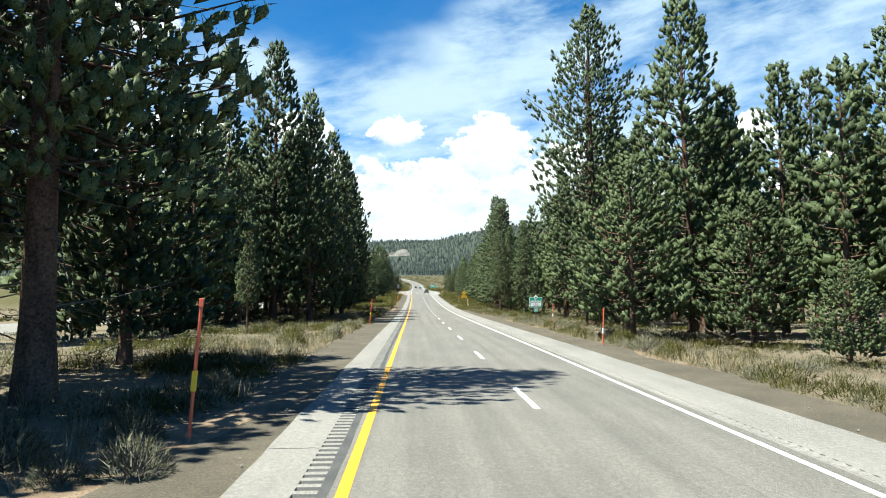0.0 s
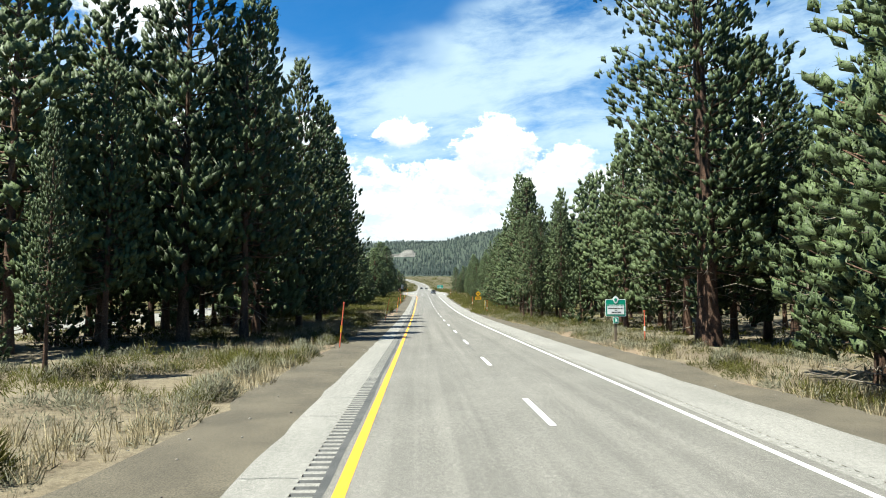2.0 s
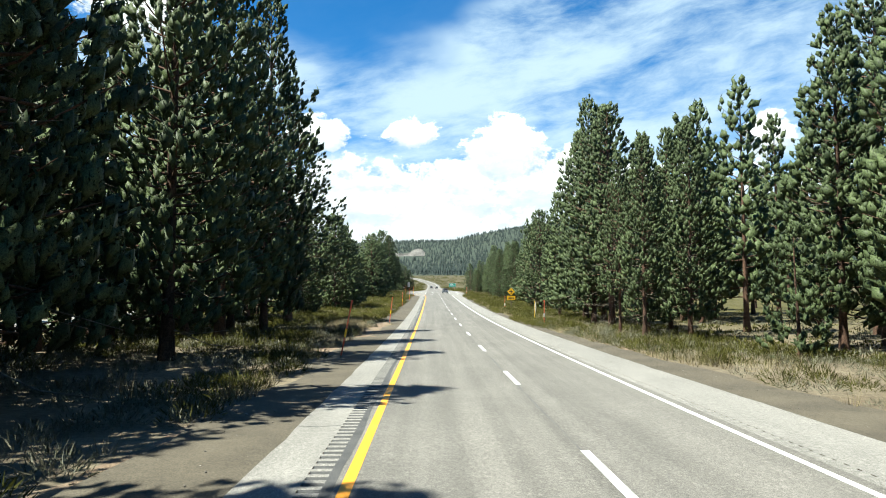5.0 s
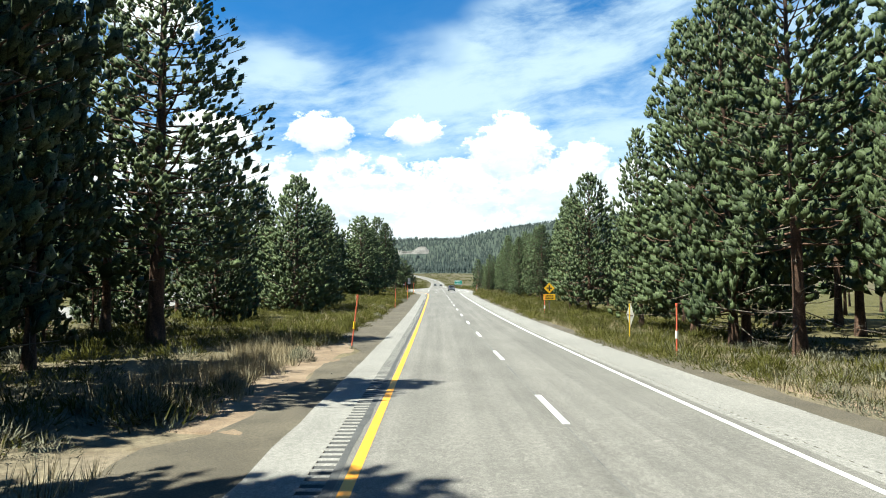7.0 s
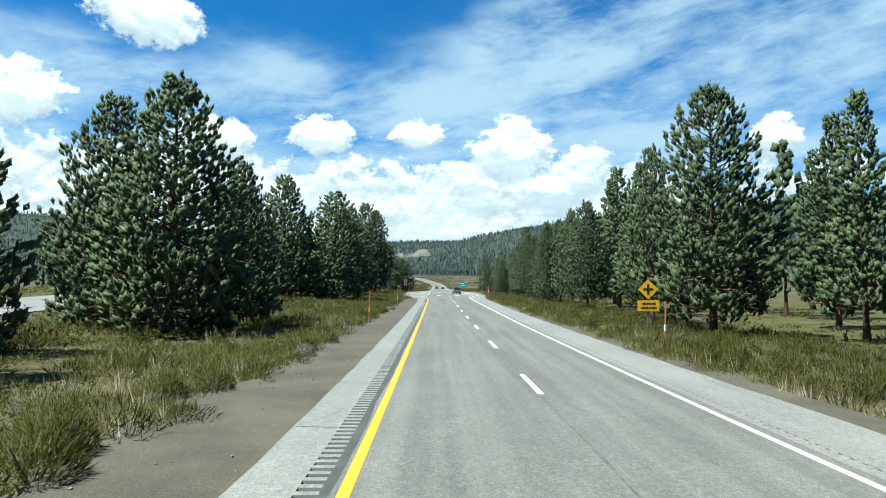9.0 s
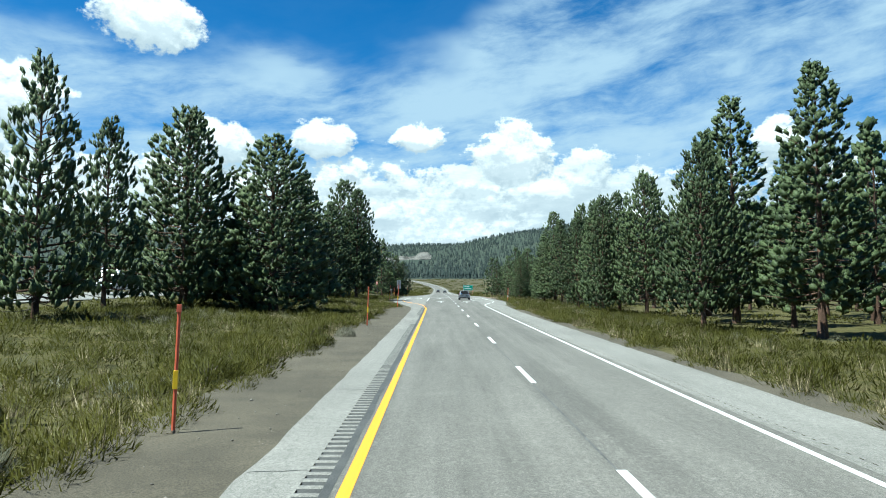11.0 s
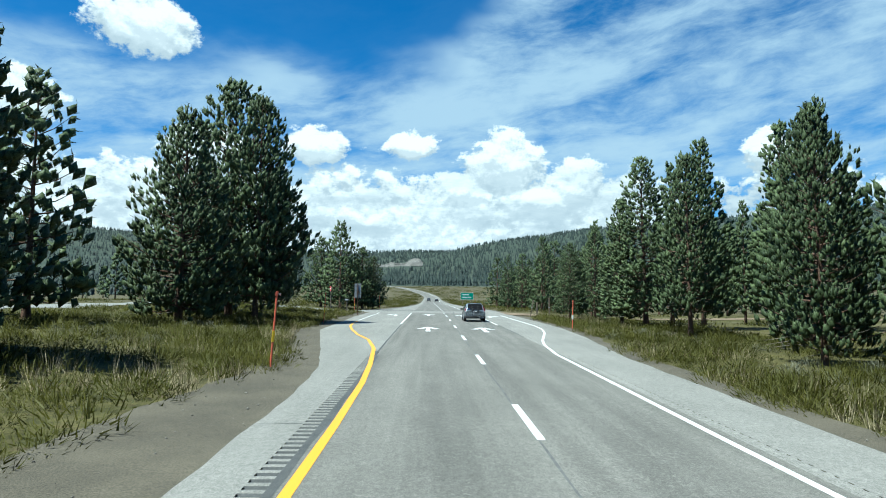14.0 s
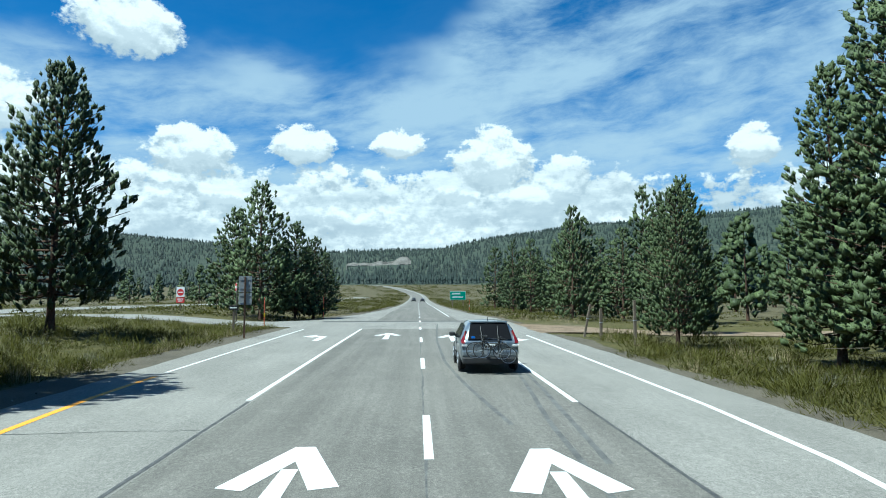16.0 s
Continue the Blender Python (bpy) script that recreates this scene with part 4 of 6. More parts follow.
def plant(kind, x, y, height, wide=1.0, turn=0.0, pick=0, z=None):
    tree, h = PINES[kind][pick % len(PINES[kind])]
    k = height / h
    m = Matrix.LocRotScale((x, y, (gz(x, y) if z is None else z) - 0.05), Euler((0, 0, turn)), (k * wide, k * wide, k))
    if tree.name not in USED:
        USED.add(tree.name)
        tree.matrix_basis = m
        return tree
    keep = tree.matrix_basis.copy()
    tree.matrix_basis = Matrix.Identity(4)
    made = copy_thing(tree, m)
    tree.matrix_basis = keep
    return made


# trees beside the road: kind, across, along, height, width factor
WEST_FOREST = [
    # second to fifth entries: unseen pines added to shade trunk and verge here
    ("great", -9.0, 16.8, 28.5, 1.0), ("bare", -13, 9, 20, 1.2), ("tall", -15.0, 13.4, 22, 1.2), ("tall", -17.5, 7, 25, 1.2), ("bare", -12.4, 20.5, 20, 1.0), ("tall", -10.6, 25.6, 15, 1.25), ("bare", -11.6, 48, 8.5, 0.7), ("tall", -18.4, 57.5, 19.6, 1.15), ("bare", -15, 59.5, 14, 0.9),
    ("tall", -17.5, 64.5, 21, 1.05), ("tall", -13.4, 65.6, 27, 0.95), ("bare", -10.3, 67, 20, 0.9), ("tall", -10.9, 72.4, 24, 0.9), ("bare", -13.6, 77, 20, 1.0),
    ("bare", -15, 80.5, 22, 1), ("tall", -10, 83.5, 22.5, 0.9), ("tall", -14, 88.4, 22.5, 0.95), ("bare", -17.9, 92, 22, 1), ("tall", -10.2, 95.9, 22.5, 0.95),
    ("tall", -10.6, 104, 23.2, 0.72), ("tall", -14.5, 109.8, 21, 0.8), ("tall", -10.9, 114.2, 22.8, 0.9),
]
WEST_EDGE = [
    ("tall", -19, 117, 19, 0.9), ("bare", -14.2, 118.2, 20, 1.0), ("bare", -12.9, 122, 16.5, 0.85), ("tall", -18.2, 126, 19, 1.1), ("great", -13.0, 132.3, 21.5, 1.3), ("skirted", -15.7, 149.6, 12.4, 0.85),
    ("bushy", -17.5, 158, 9.5, 0.9), ("skirted", -13.9, 169.4, 13.6, 1.12), ("skirted", -19, 173.2, 13.4, 0.95), ("skirted", -12.6, 178, 10.4, 0.95),
]
WEST_OPEN = [
    ("bushy", -20.6, 203.5, 13.6, 0.72), ("bushy", -22.2, 214, 12.8, 0.72), ("skirted", -19.6, 221.6, 15.4, 1.12), ("skirted", -13, 223, 13.9, 1.28),
    ("skirted", -14.7, 242.4, 13.6, 0.98), ("skirted", -15.6, 268.2, 13.9, 0.92), ("skirted", -18.8, 283, 13, 1.0), ("bushy", -12.6, 276, 17.2, 0.8),
    ("bushy", -14.9, 276.8, 18.6, 0.95), ("bushy", -16.3, 296.8, 14, 0.72), ("bushy", -12.8, 328.4, 13.2, 0.95), ("bushy", -9.6, 329.4, 9.6, 0.9),
    ("bushy", -8.1, 331.5, 8.2, 0.9), ("bushy", -16.5, 333, 11, 0.9),
]
EAST_FOREST = [
    ("young", 18.7, 28.8, 4.4, 1.25), ("young", 20.4, 40.5, 9, 1.2), ("young", 13.6, 42.4, 11, 1.15), ("tall", 37.5, 56, 22.4, 0.9), ("young", 14.8, 47.6, 9.6, 1.1), ("tall", 20.5, 49.7, 25.6, 1.1),
    ("tall", 24, 50.8, 19, 0.9), ("tall", 29.8, 53.8, 22, 1), ("old", 18.0, 68, 33.0, 1.0), ("bare", 40, 66.2, 25.8, 1),
    ("tall", 21.6, 72.5, 21, 1), ("bare", 35.1, 74.4, 22, 1), ("bare", 25.4, 75.3, 22, 1), ("bare", 22.9, 84, 24, 1.05),
    ("tall", 23.6, 90.2, 19.8, 1), ("tall", 21.4, 96.5, 20.2, 0.95), ("sapling", 17.8, 101, 6.4, 1), ("bare", 27, 102, 20.5, 1),
    ("tall", 24.2, 108, 20, 1), ("bare", 28.7, 110.8, 25.2, 1),
]
EAST_EDGE = [
    ("bare", 14.3, 113.4, 13.5, 0.85), ("bare", 14.0, 118.2, 13.4, 0.65), ("tall", 18.9, 117.6, 16, 0.9), ("tall", 17.2, 121.8, 15.4, 0.85), ("tall", 19.6, 123.6, 16.6, 0.85),
    ("bare", 16.6, 130.2, 20.4, 1.1), ("tall", 16.6, 137, 22.8, 0.9), ("tall", 18, 138.5, 22.6, 0.9), ("tall", 17.6, 145, 21.4, 1.12),
    ("tall", 15.8, 151, 15, 0.95), ("bushy", 22.5, 160.5, 11, 0.9), ("tall", 24, 170.5, 14, 1), ("bushy", 17.3, 174.9, 15.2, 1),
    ("tall", 30.2, 183.5, 16, 1), ("bushy", 17.9, 188.6, 14.2, 0.75),
]
EAST_OPEN = [
    ("tall", 23.2, 208.6, 16.6, 1.2), ("bushy", 18.2, 214, 12.8, 0.8), ("tall", 26.2, 217.6, 13.6, 1.1), ("tall", 24.6, 223.5, 18.6, 1.25),
    ("bushy", 20.5, 234, 13.9, 0.8), ("tall", 27.3, 236, 18.6, 1.1), ("bushy", 17.5, 238.9, 12.2, 0.75), ("bushy", 20.4, 243.5, 13.2, 0.8),
    ("bushy", 18.2, 244.8, 12.4, 0.75), ("bushy", 17.6, 251.8, 11.3, 0.75), ("bushy", 21, 258.5, 12.5, 0.8), ("bushy", 18.9, 270, 12.5, 0.8),
    ("tall", 26, 270.8, 15.3, 1), ("tall", 24.3, 281, 16.4, 1.05), ("tall", 20.4, 284.4, 15.5, 1.25), ("tall", 18.9, 286.8, 11.8, 1.15),
    ("bushy", 15.8, 295.4, 8.2, 0.85), ("bushy", 22.3, 311, 11.4, 0.8), ("bushy", 24.5, 322, 12, 0.85), ("bushy", 19.2, 334, 12.2, 0.75),
    ("bushy", 30.6, 344, 16, 0.8), ("bushy", 21.5, 345, 12, 0.75), ("bushy", 18, 371, 11.5, 0.8),
]
VERGE = WEST_FOREST + WEST_EDGE + WEST_OPEN + EAST_FOREST + EAST_EDGE + EAST_OPEN
for i, (kind, x, y, h, w) in enumerate(VERGE):
    kind = "backbush" if y > 318 and x > 0 else kind
    if kind in ("tall", "bushy") and (x > 20.6 or x < -16.6 or y > 298):
        kind += "_mid"
    w = w * 1.25 if x < 0 and 100 < y < 112 else w
    w = max(w, 0.98) if kind[:5] == "bushy" and -18.9 < x < 0 and h < 16 else w
    tagged(plant(kind, x, y, h, w, i * 2.4 + (math.pi if kind == "old" else 0.0), i), group="pines beside the road")


def back_rows():
    """The forest behind the verge trees: thick on both sides at first, opening to a meadow in the west."""
    rs = random.Random(5)
    spots = [(x, y) for _, x, y, _, _ in VERGE]

    def scatter(count, x0, x1, y0, y1, gap, kinds, lo, hi, joined=False):
        made = tries = 0
        while made < count and tries < count * 40:
            tries += 1
            x, y = rs.uniform(x0, x1), rs.uniform(y0, y1)
            if any(abs(x - a) < gap and abs(y - b) < gap and math.hypot(x - a, y - b) < gap for a, b in spots):
                continue
            if abs(x - carriage(y)) < 9 or (300 < y < 327 and abs(x) < 120):
                continue
            spots.append((x, y))
            if joined:
                JOINED.append((kinds[0], x, y, rs.uniform(lo, hi), rs.uniform(0.85, 1.15), rs.uniform(0, 6.28)))
            else:
                tagged(plant(rs.choice(kinds), x, y, rs.uniform(lo, hi), rs.uniform(0.85, 1.15), rs.uniform(0, 6.28), rs.randrange(6)), group="pines of the forest")
            made += 1

    scatter(4, -32, -22, 34, 54, 4.5, ("bare", "backwood"), 15, 21)
    scatter(40, -29, -18, 56, 140, 3.6, ("backwood",), 17, 22)
    scatter(24, -28, -18.5, 56, 150, 2.6, ("backbush",), 4.5, 8)
    scatter(12, 22, 34, 22, 125, 4.2, ("bare", "backwood"), 15, 23)
    scatter(26, 26, 40, 20, 165, 4.4, ("backwood",), 16, 24)
    scatter(16, 25, 40, 150, 300, 6.5, ("backwood", "backbush"), 12, 17)
    scatter(6, 19, 27, 330, 420, 6.0, ("backbush",), 9, 13)
    scatter(16, 20, 34, 326, 430, 5.0, ("backbush",), 10, 14)
    scatter(12, -34, -20, 138, 198, 6.5, ("backbush",), 10, 14)
    scatter(4, -26, -20, 236, 262, 6.5, ("backbush",), 10, 14)
    scatter(5, -14, -8, 338, 374, 4.0, ("backbush",), 7, 10)
    scatter(5, -20, -14, 36, 54, 3.5, ("sapling",), 2.5, 4.5)
    scatter(30, -70, -42, -10, 150, 4.5, ("backwood",), 17, 23, True)
    scatter(38, 36, 72, 20, 170, 4.2, ("backwood",), 16, 23, True)
    scatter(30, 34, 72, 150, 310, 5.0, ("backwood",), 13, 18, True)
    scatter(30, 24, 95, 325, 470, 5.5, ("backbush",), 11, 16, True)
    scatter(26, 40, 110, 430, 660, 6.0, ("backbush",), 11, 15, True)
    scatter(14, -95, -54, 150, 330, 8.0, ("backbush",), 12, 18, True)
    scatter(12, -80, -44, 430, 540, 6.0, ("backbush",), 6, 11, True)
    scatter(14, -150, -62, 380, 640, 14.0, ("backbush",), 6, 12, True)


JOINED = []
back_rows()


def deep_forest():
    """Pines too deep in the wood to tell apart, joined."""
    forms = {"backwood": (pine("", "", 31, 20.0, 3.2, 0.16, 26, 4, 0, 1.95, 0.24, 0, build=False, sides=3, fat=0.42), 20.0), "backbush": (pine("", "", 32, 14.0, 3.3, 0.05, 26, 4, 0, 1.7, 0.2, 0, "dome", build=False, sides=3, fat=0.42), 14.0)}
    tv, tf, cv, cf, cn = [], [], [], [], []
    nt = nc = 0
    for kind, x, y, h, w, turn in JOINED:
        (trunk, crown), h0 = forms[kind]
        k = h / h0
        c, s = math.cos(turn), math.sin(turn)
        spin = np.array([[c, s, 0], [-s, c, 0], [0, 0, 1.0]])
        at = np.array([x, y, gz(x, y) - 0.05])
        tv.append(trunk[0] @ spin * (k * w, k * w, k) + at)
        tf.append(trunk[1] + nt)
        nt += len(trunk[0])
        cv.append(crown[0] @ spin * (k * w, k * w, k) + at)
        cf.append(crown[1] + nc)
        cn.append(crown[2] @ spin)
        nc += len(crown[0])
    tagged(raw("forest_trunks", np.concatenate(tv), np.concatenate(tf), M_BARK, smooth=True), "bare trunks deep in the pine forest", "forest", kind="stuff")
    tagged(raw("forest_crowns", np.concatenate(cv), np.concatenate(cf), M_NEEDLE, normals=np.concatenate(cn)), "dark pine crowns deep in the forest", "forest", kind="stuff")


deep_forest()
for kind in PINES:
    for tree, h in PINES[kind]:
        if tree.name not in USED:
            plant(kind, -60 - 4 * len(USED), 90, h * 0.8)


SCAR_Y = 2250.0


def hillside_woods():
    """Small conifers, beyond counting, on the slopes that close the valley."""
    rs = np.random.RandomState(3)
    n = 19000
    az = np.radians(rs.uniform(-44, 40, n))
    r = rs.uniform(800, 3850, n)
    x, y = 2.6 + r * np.sin(az), 261 + r * np.cos(az)
    keep = np.array([hill(a, b) > 0.6 + 9 * max(0, noise.noise((a * 0.009, b * 0.009, 1.0)) + 0.1) for a, b in zip(x, y)])
    # the pale scar stays bare
    bear = np.degrees(np.arctan2(x - 2.6, y - 261))
    keep &= ~((bear > -6.2) & (bear < -0.5) & (y > SCAR_Y - 190) & (y < SCAR_Y + 60))
    x, y = x[keep], y[keep]
    flat = rs.uniform(size=(2600, 2)) * np.array([560, 560]) + np.array([-690, 640])
    flat = flat[np.array([noise.noise((a * 0.011, b * 0.02, 7.0)) > 0.02 and abs(a - xroad(b)) > 22 for a, b in flat])]
    x, y = np.concatenate([x, flat[:, 0]]), np.concatenate([y, flat[:, 1]])
    z = np.array([gz(a, b) for a, b in zip(x, y)])
    n = len(x)
    h = rs.uniform(8, 16, n) * (1 + 0.25 * (rs.uniform(0, 1, n) > 0.93)) * np.where(y < 1200, 0.6, 1.0)
    w = h * rs.uniform(0.17, 0.27, n)
    verts, faces = [], []
    sides = 4
    spin = rs.uniform(0, 6.28, n)
    layers = ((0.06, 1.0, 0.7), (0.45, 0.7, 1.0))
    for lo, wide, hi in layers:
        off = sum(len(v) for v in verts)
        ring = [np.stack([x + w * wide * rs.uniform(0.75, 1.2, n) * np.cos(spin + k * 2 * math.pi / sides), y + w * wide * np.sin(spin + k * 2 * math.pi / sides), z + h * (lo + rs.uniform(-0.03, 0.03, n))], 1) for k in range(sides)]
        verts.append(np.stack(ring + [np.stack([x, y, z + h * hi], 1)], 1).reshape(-1, 3))
        base = (np.arange(n) * (sides + 1))[:, None] + off
        for k in range(sides):
            faces.append(base + np.array([[k, (k + 1) % sides, sides]]))
    ob = raw("hillside_woods", np.concatenate(verts), np.concatenate(faces), M_HAZED_NEEDLE)
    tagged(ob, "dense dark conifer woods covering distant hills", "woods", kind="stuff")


hillside_woods()


def rock_scar():
    """A pale bare cut in the wooded slope, broken and ragged, with a peak at its eastern end."""
    verts, faces = [], []
    n, k = 60, 8
    for i in range(n + 1):
        u = i / n
        az = radians(-6.0 + 5.4 * u)
        for j in range(k + 1):
            v = j / k
            x = 2.6 + (SCAR_Y - 261) * math.tan(az) + 4 * noise.noise((u * 17, v * 5, 8.0))
            top = 12 + 17 * ramp(u, 0.7, 0.92) * (1 - 0.8 * ramp(u, 0.93, 1.0)) + 9 * noise.noise((u * 7, 0.0, 2.0)) + 3 * noise.noise((u * 31, v * 6, 2.0))
            y = SCAR_Y + 46 * v + 9 * noise.noise((u * 12, v * 5, 5.0))
            low = 8 * noise.noise((u * 6, 3.0, 2.0)) + 24 * ramp(u, 0.3, 0.62) * (1 - ramp(u, 0.7, 0.85))
            verts.append((x, y, gz(x, SCAR_Y) + 2 - low * (1 - v) * 0.4 + top * v))
    for i in range(n):
        for j in range(k):
            a = i * (k + 1) + j
            faces.append((a, a + k + 1, a + k + 2, a + 1))
    tagged(raw("rock_scar", verts, faces, M_ROCK), "pale bare rock cut in a distant slope", kind="structure")


rock_scar()


def far_peak():
    verts, faces = [], []
    n = 60
    for i in range(n + 1):
        az = radians(-29 + 17 * i / n)
        e = 7.2 + 0.35 * math.sin(i * 0.16 + 0.6) - 1.5 * ramp(i / n, 0.45, 1.0) + 0.16 * noise.noise((i * 0.3, 0.0, 0.0))
        for r, f in ((6900, 0.45), (7050, 0.75), (7200, 1.0)):
            verts.append((2.6 + r * math.sin(az), 261 + r * math.cos(az), 5 + r * math.tan(radians(e)) * f))
    for i in range(n):
        for j in range(2):
            a = i * 3 + j
            faces.append((a, a + 3, a + 4, a + 1))
    tagged(raw("distant_mountain", verts, faces, M_HAZED_PEAK, smooth=True), "distant mountain ridge tinted pale blue-grey for haze", kind="structure")


far_peak()


# ---------------------------------------------------------------- brush and grass
def blades_of(root, side, tip, up):
    """Three corners and three normals for each blade, wound so that its face looks along its normal."""
    a, b = root - side, root + side
    flip = (np.einsum("ij,ij->i", np.cross(b - a, tip - a), up) < 0)[:, None]
    return np.stack([np.where(flip, b, a), np.where(flip, a, b), tip, up, up, up], 1)


def clump(rs, leaves, radius, length, width, upright):
    """One tuft of grass as triangles: narrow blades over a low dome."""
    a = rs.uniform(0, 2 * math.pi, leaves)
    q = np.sqrt(rs.uniform(0, 1, leaves))
    root = np.stack([np.cos(a) * q * radius, np.sin(a) * q * radius, np.zeros(leaves)], 1)
    way = unit(np.stack([np.cos(a) * q, np.sin(a) * q, np.full(leaves, upright * 1.6)], 1) + rs.normal(scale=0.25, size=(leaves, 3)))
    ln = length * rs.uniform(0.6, 1.4, leaves)[:, None]
    side = unit(np.cross(way, rs.normal(size=(leaves, 3)))) * width * rs.uniform(0.6, 1.4, leaves)[:, None]
    up = unit(way * 0.3 + np.stack([np.cos(a), np.sin(a), np.full(leaves, 0.7)], 1) + rs.normal(scale=0.3, size=(leaves, 3)))
    return blades_of(root, side, root + way * ln, up)


def shrub(rs, leaves, height, radius, length, width):
    """One rounded shrub as triangles: short leafy shoots that fill a dome and point outward and up."""
    a = rs.uniform(0, 2 * math.pi, leaves)
    q = np.sqrt(rs.uniform(0, 1, leaves))
    lift = height * np.sqrt(np.maximum(1 - q ** 2, 0)) * rs.uniform(0.05, 1.0, leaves) ** 0.7
    root = np.stack([np.cos(a) * q * radius, np.sin(a) * q * radius, lift], 1)
    way = unit(np.stack([np.cos(a) * q, np.sin(a) * q, 0.55 + lift / height], 1) + rs.normal(scale=0.42, size=(leaves, 3)))
    way[:, 2] = np.abs(way[:, 2])
    ln = length * rs.uniform(0.6, 1.5, leaves)[:, None]
    side = unit(np.cross(way, rs.normal(size=(leaves, 3)))) * width * rs.uniform(0.6, 1.4, leaves)[:, None]
    up = unit(np.stack([np.cos(a) * q, np.sin(a) * q, 0.25 + lift / height], 1) + rs.normal(scale=0.3, size=(leaves, 3)))
    return blades_of(root, side, root + way * ln, up)


def strew(name, label, spots, templates, material, seed):
    """Many bushes joined in one mesh of kind stuff."""
    rs = np.random.RandomState(seed)
    out, nor = [], []
    for x, y, s in spots:
        t = templates[rs.randint(len(templates))]
        a = rs.uniform(0, 6.28)
        c, d = math.cos(a), math.sin(a)
        spin = np.array([[c, d, 0], [-d, c, 0], [0, 0, 1]])
        p = t[:, :3] @ spin * (s, s, s * rs.uniform(0.8, 1.2))
        out.append(p + (x, y, gz(x, y) - 0.02))
        nor.append(t[:, 3:] @ spin)
    tris = np.concatenate(out)
    ob = raw(name, tris.reshape(-1, 3), np.arange(len(tris) * 3).reshape(-1, 3), material, normals=np.concatenate(nor).reshape(-1, 3))
    return tagged(ob, label, "brush", kind="stuff")


def verge_spots(seed, count, left, right, y0, y1, lo, hi, field=None, bias=1.0):
    """Places on the verges: sideways distances from the pavement edge, thinned by soft patches."""
    rs = random.Random(seed)
    out, tries = [], 0
    while len(out) < count and tries < count * 12:
        tries += 1
        y = rs.uniform(y0, y1)
        west = rs.random() < left[2]
        a = left if west else right
        d = a[0] + (a[1] - a[0]) * rs.random() ** bias
        x = edge(LEFT_EDGE, y) - d - 0.7 * ramp(y, 110, 150) + 1.2 * ramp(y, 235, 252) if west else edge(RIGHT_EDGE, y) + d - 1.0 * ramp(y, 85, 125)
        if (311 < y < 327 and west) or (not west and (301 < y < 322 or (288 < y < 330 and x < 13))):
            continue
        if field is not None and seed not in (11, 23, 24) and west and ((118 < y < 131.5 and d < 6.5) or (99 < y < 112 and d < 3.4) or (y < 13.5 and d < 4.2)):
            continue
        if abs(x + xroad(y) - carriage(y)) < 6.5:
            continue
        if field is not None and noise.noise((x * field[0], y * field[0], field[1])) < field[2]:
            continue
        out.append((x + xroad(y), y, rs.uniform(lo, hi)))
    return out


R = np.random.RandomState(41)
SAGE = [shrub(R, 130, 0.36, 0.44, 0.125, 0.0105) for _ in range(6)]
OLIVE = [shrub(R, 150, 0.42, 0.6, 0.165, 0.0115) for _ in range(6)]
GRASS = [clump(R, 18, 0.16, 0.42, 0.01, 1.4) for _ in range(5)]
LOW = [shrub(R, 40, 0.22, 0.64, 0.13, 0.03) for _ in range(5)]
TUFT = [shrub(R, 58, 0.2, 0.6, 0.17, 0.0135) for _ in range(5)]
strew("sagebrush", "grey-green sagebrush and straw on the road verge", verge_spots(1, 1500, (2.3, 13, 0.56), (2.2, 12, 0.48), 2, 135, 0.55, 1.3, (0.12, 2.0, -0.25), 1.3), SAGE, M_SAGE, 2)
strew("sagebrush_patches", "scattered pale sagebrush among the olive brush", verge_spots(3, 420, (2.6, 16, 0.5), (2.3, 16, 0.5), 130, 345, 0.5, 1.1, (0.1, 6.0, 0.12), 1.2), SAGE, M_SAGE, 4)
strew("olive_brush", "olive green and brown brush on the road verge", verge_spots(5, 2300, (2.2, 18, 0.53), (2.1, 14, 0.47), 98, 312, 0.5, 1.5, (0.09, 3.0, -0.4), 1.35), OLIVE, M_OLIVE, 6)
strew("edge_brush", "tall olive brush lining the gravel", verge_spots(19, 1000, (1.6, 6.5, 0.55), (1.5, 5.5, 0.45), 125, 311, 0.65, 1.2, (0.13, 5.0, -0.1), 1.2), OLIVE, M_OLIVE, 20)
strew("olive_brush_south", "low green brush among sagebrush", verge_spots(15, 640, (2.2, 12, 0.6), (2.4, 13, 0.4), 5, 100, 0.6, 1.3, (0.14, 13.0, 0.0), 1.3), OLIVE, M_OLIVE, 16)
strew("low_brush", "low olive growth between the taller brush", verge_spots(27, 2600, (2.6, 22, 0.55), (2.6, 15, 0.45), 96, 312, 0.7, 1.5, (0.1, 21.0, -0.3), 1.0), TUFT, M_OLIVE, 28)
strew("brush_between", "olive growth closing over the open ground", verge_spots(37, 1100, (5, 20, 0.85), (5, 15, 0.15), 132, 312, 0.8, 1.6), TUFT, M_OLIVE, 38)
strew("meadow_brush", "low olive brush spreading over the meadow", verge_spots(7, 2200, (13, 70, 0.72), (12, 40, 0.28), 60, 470, 0.9, 2.2, (0.05, 8.0, -0.3), 1.4), LOW, M_OLIVE, 8)
strew("roadside_brush", "low brush beyond the crossing", verge_spots(17, 950, (1.8, 14, 0.5), (2.0, 14, 0.5), 326, 520, 0.8, 1.8, None, 1.2), LOW, M_OLIVE, 18)
strew("far_meadow_brush", "low dark brush scattered over the far meadow", verge_spots(31, 1500, (3, 120, 0.55), (3, 120, 0.45), 470, 1150, 2.0, 5.0, (0.02, 3.0, -0.1), 1.2), LOW, M_OLIVE, 32)
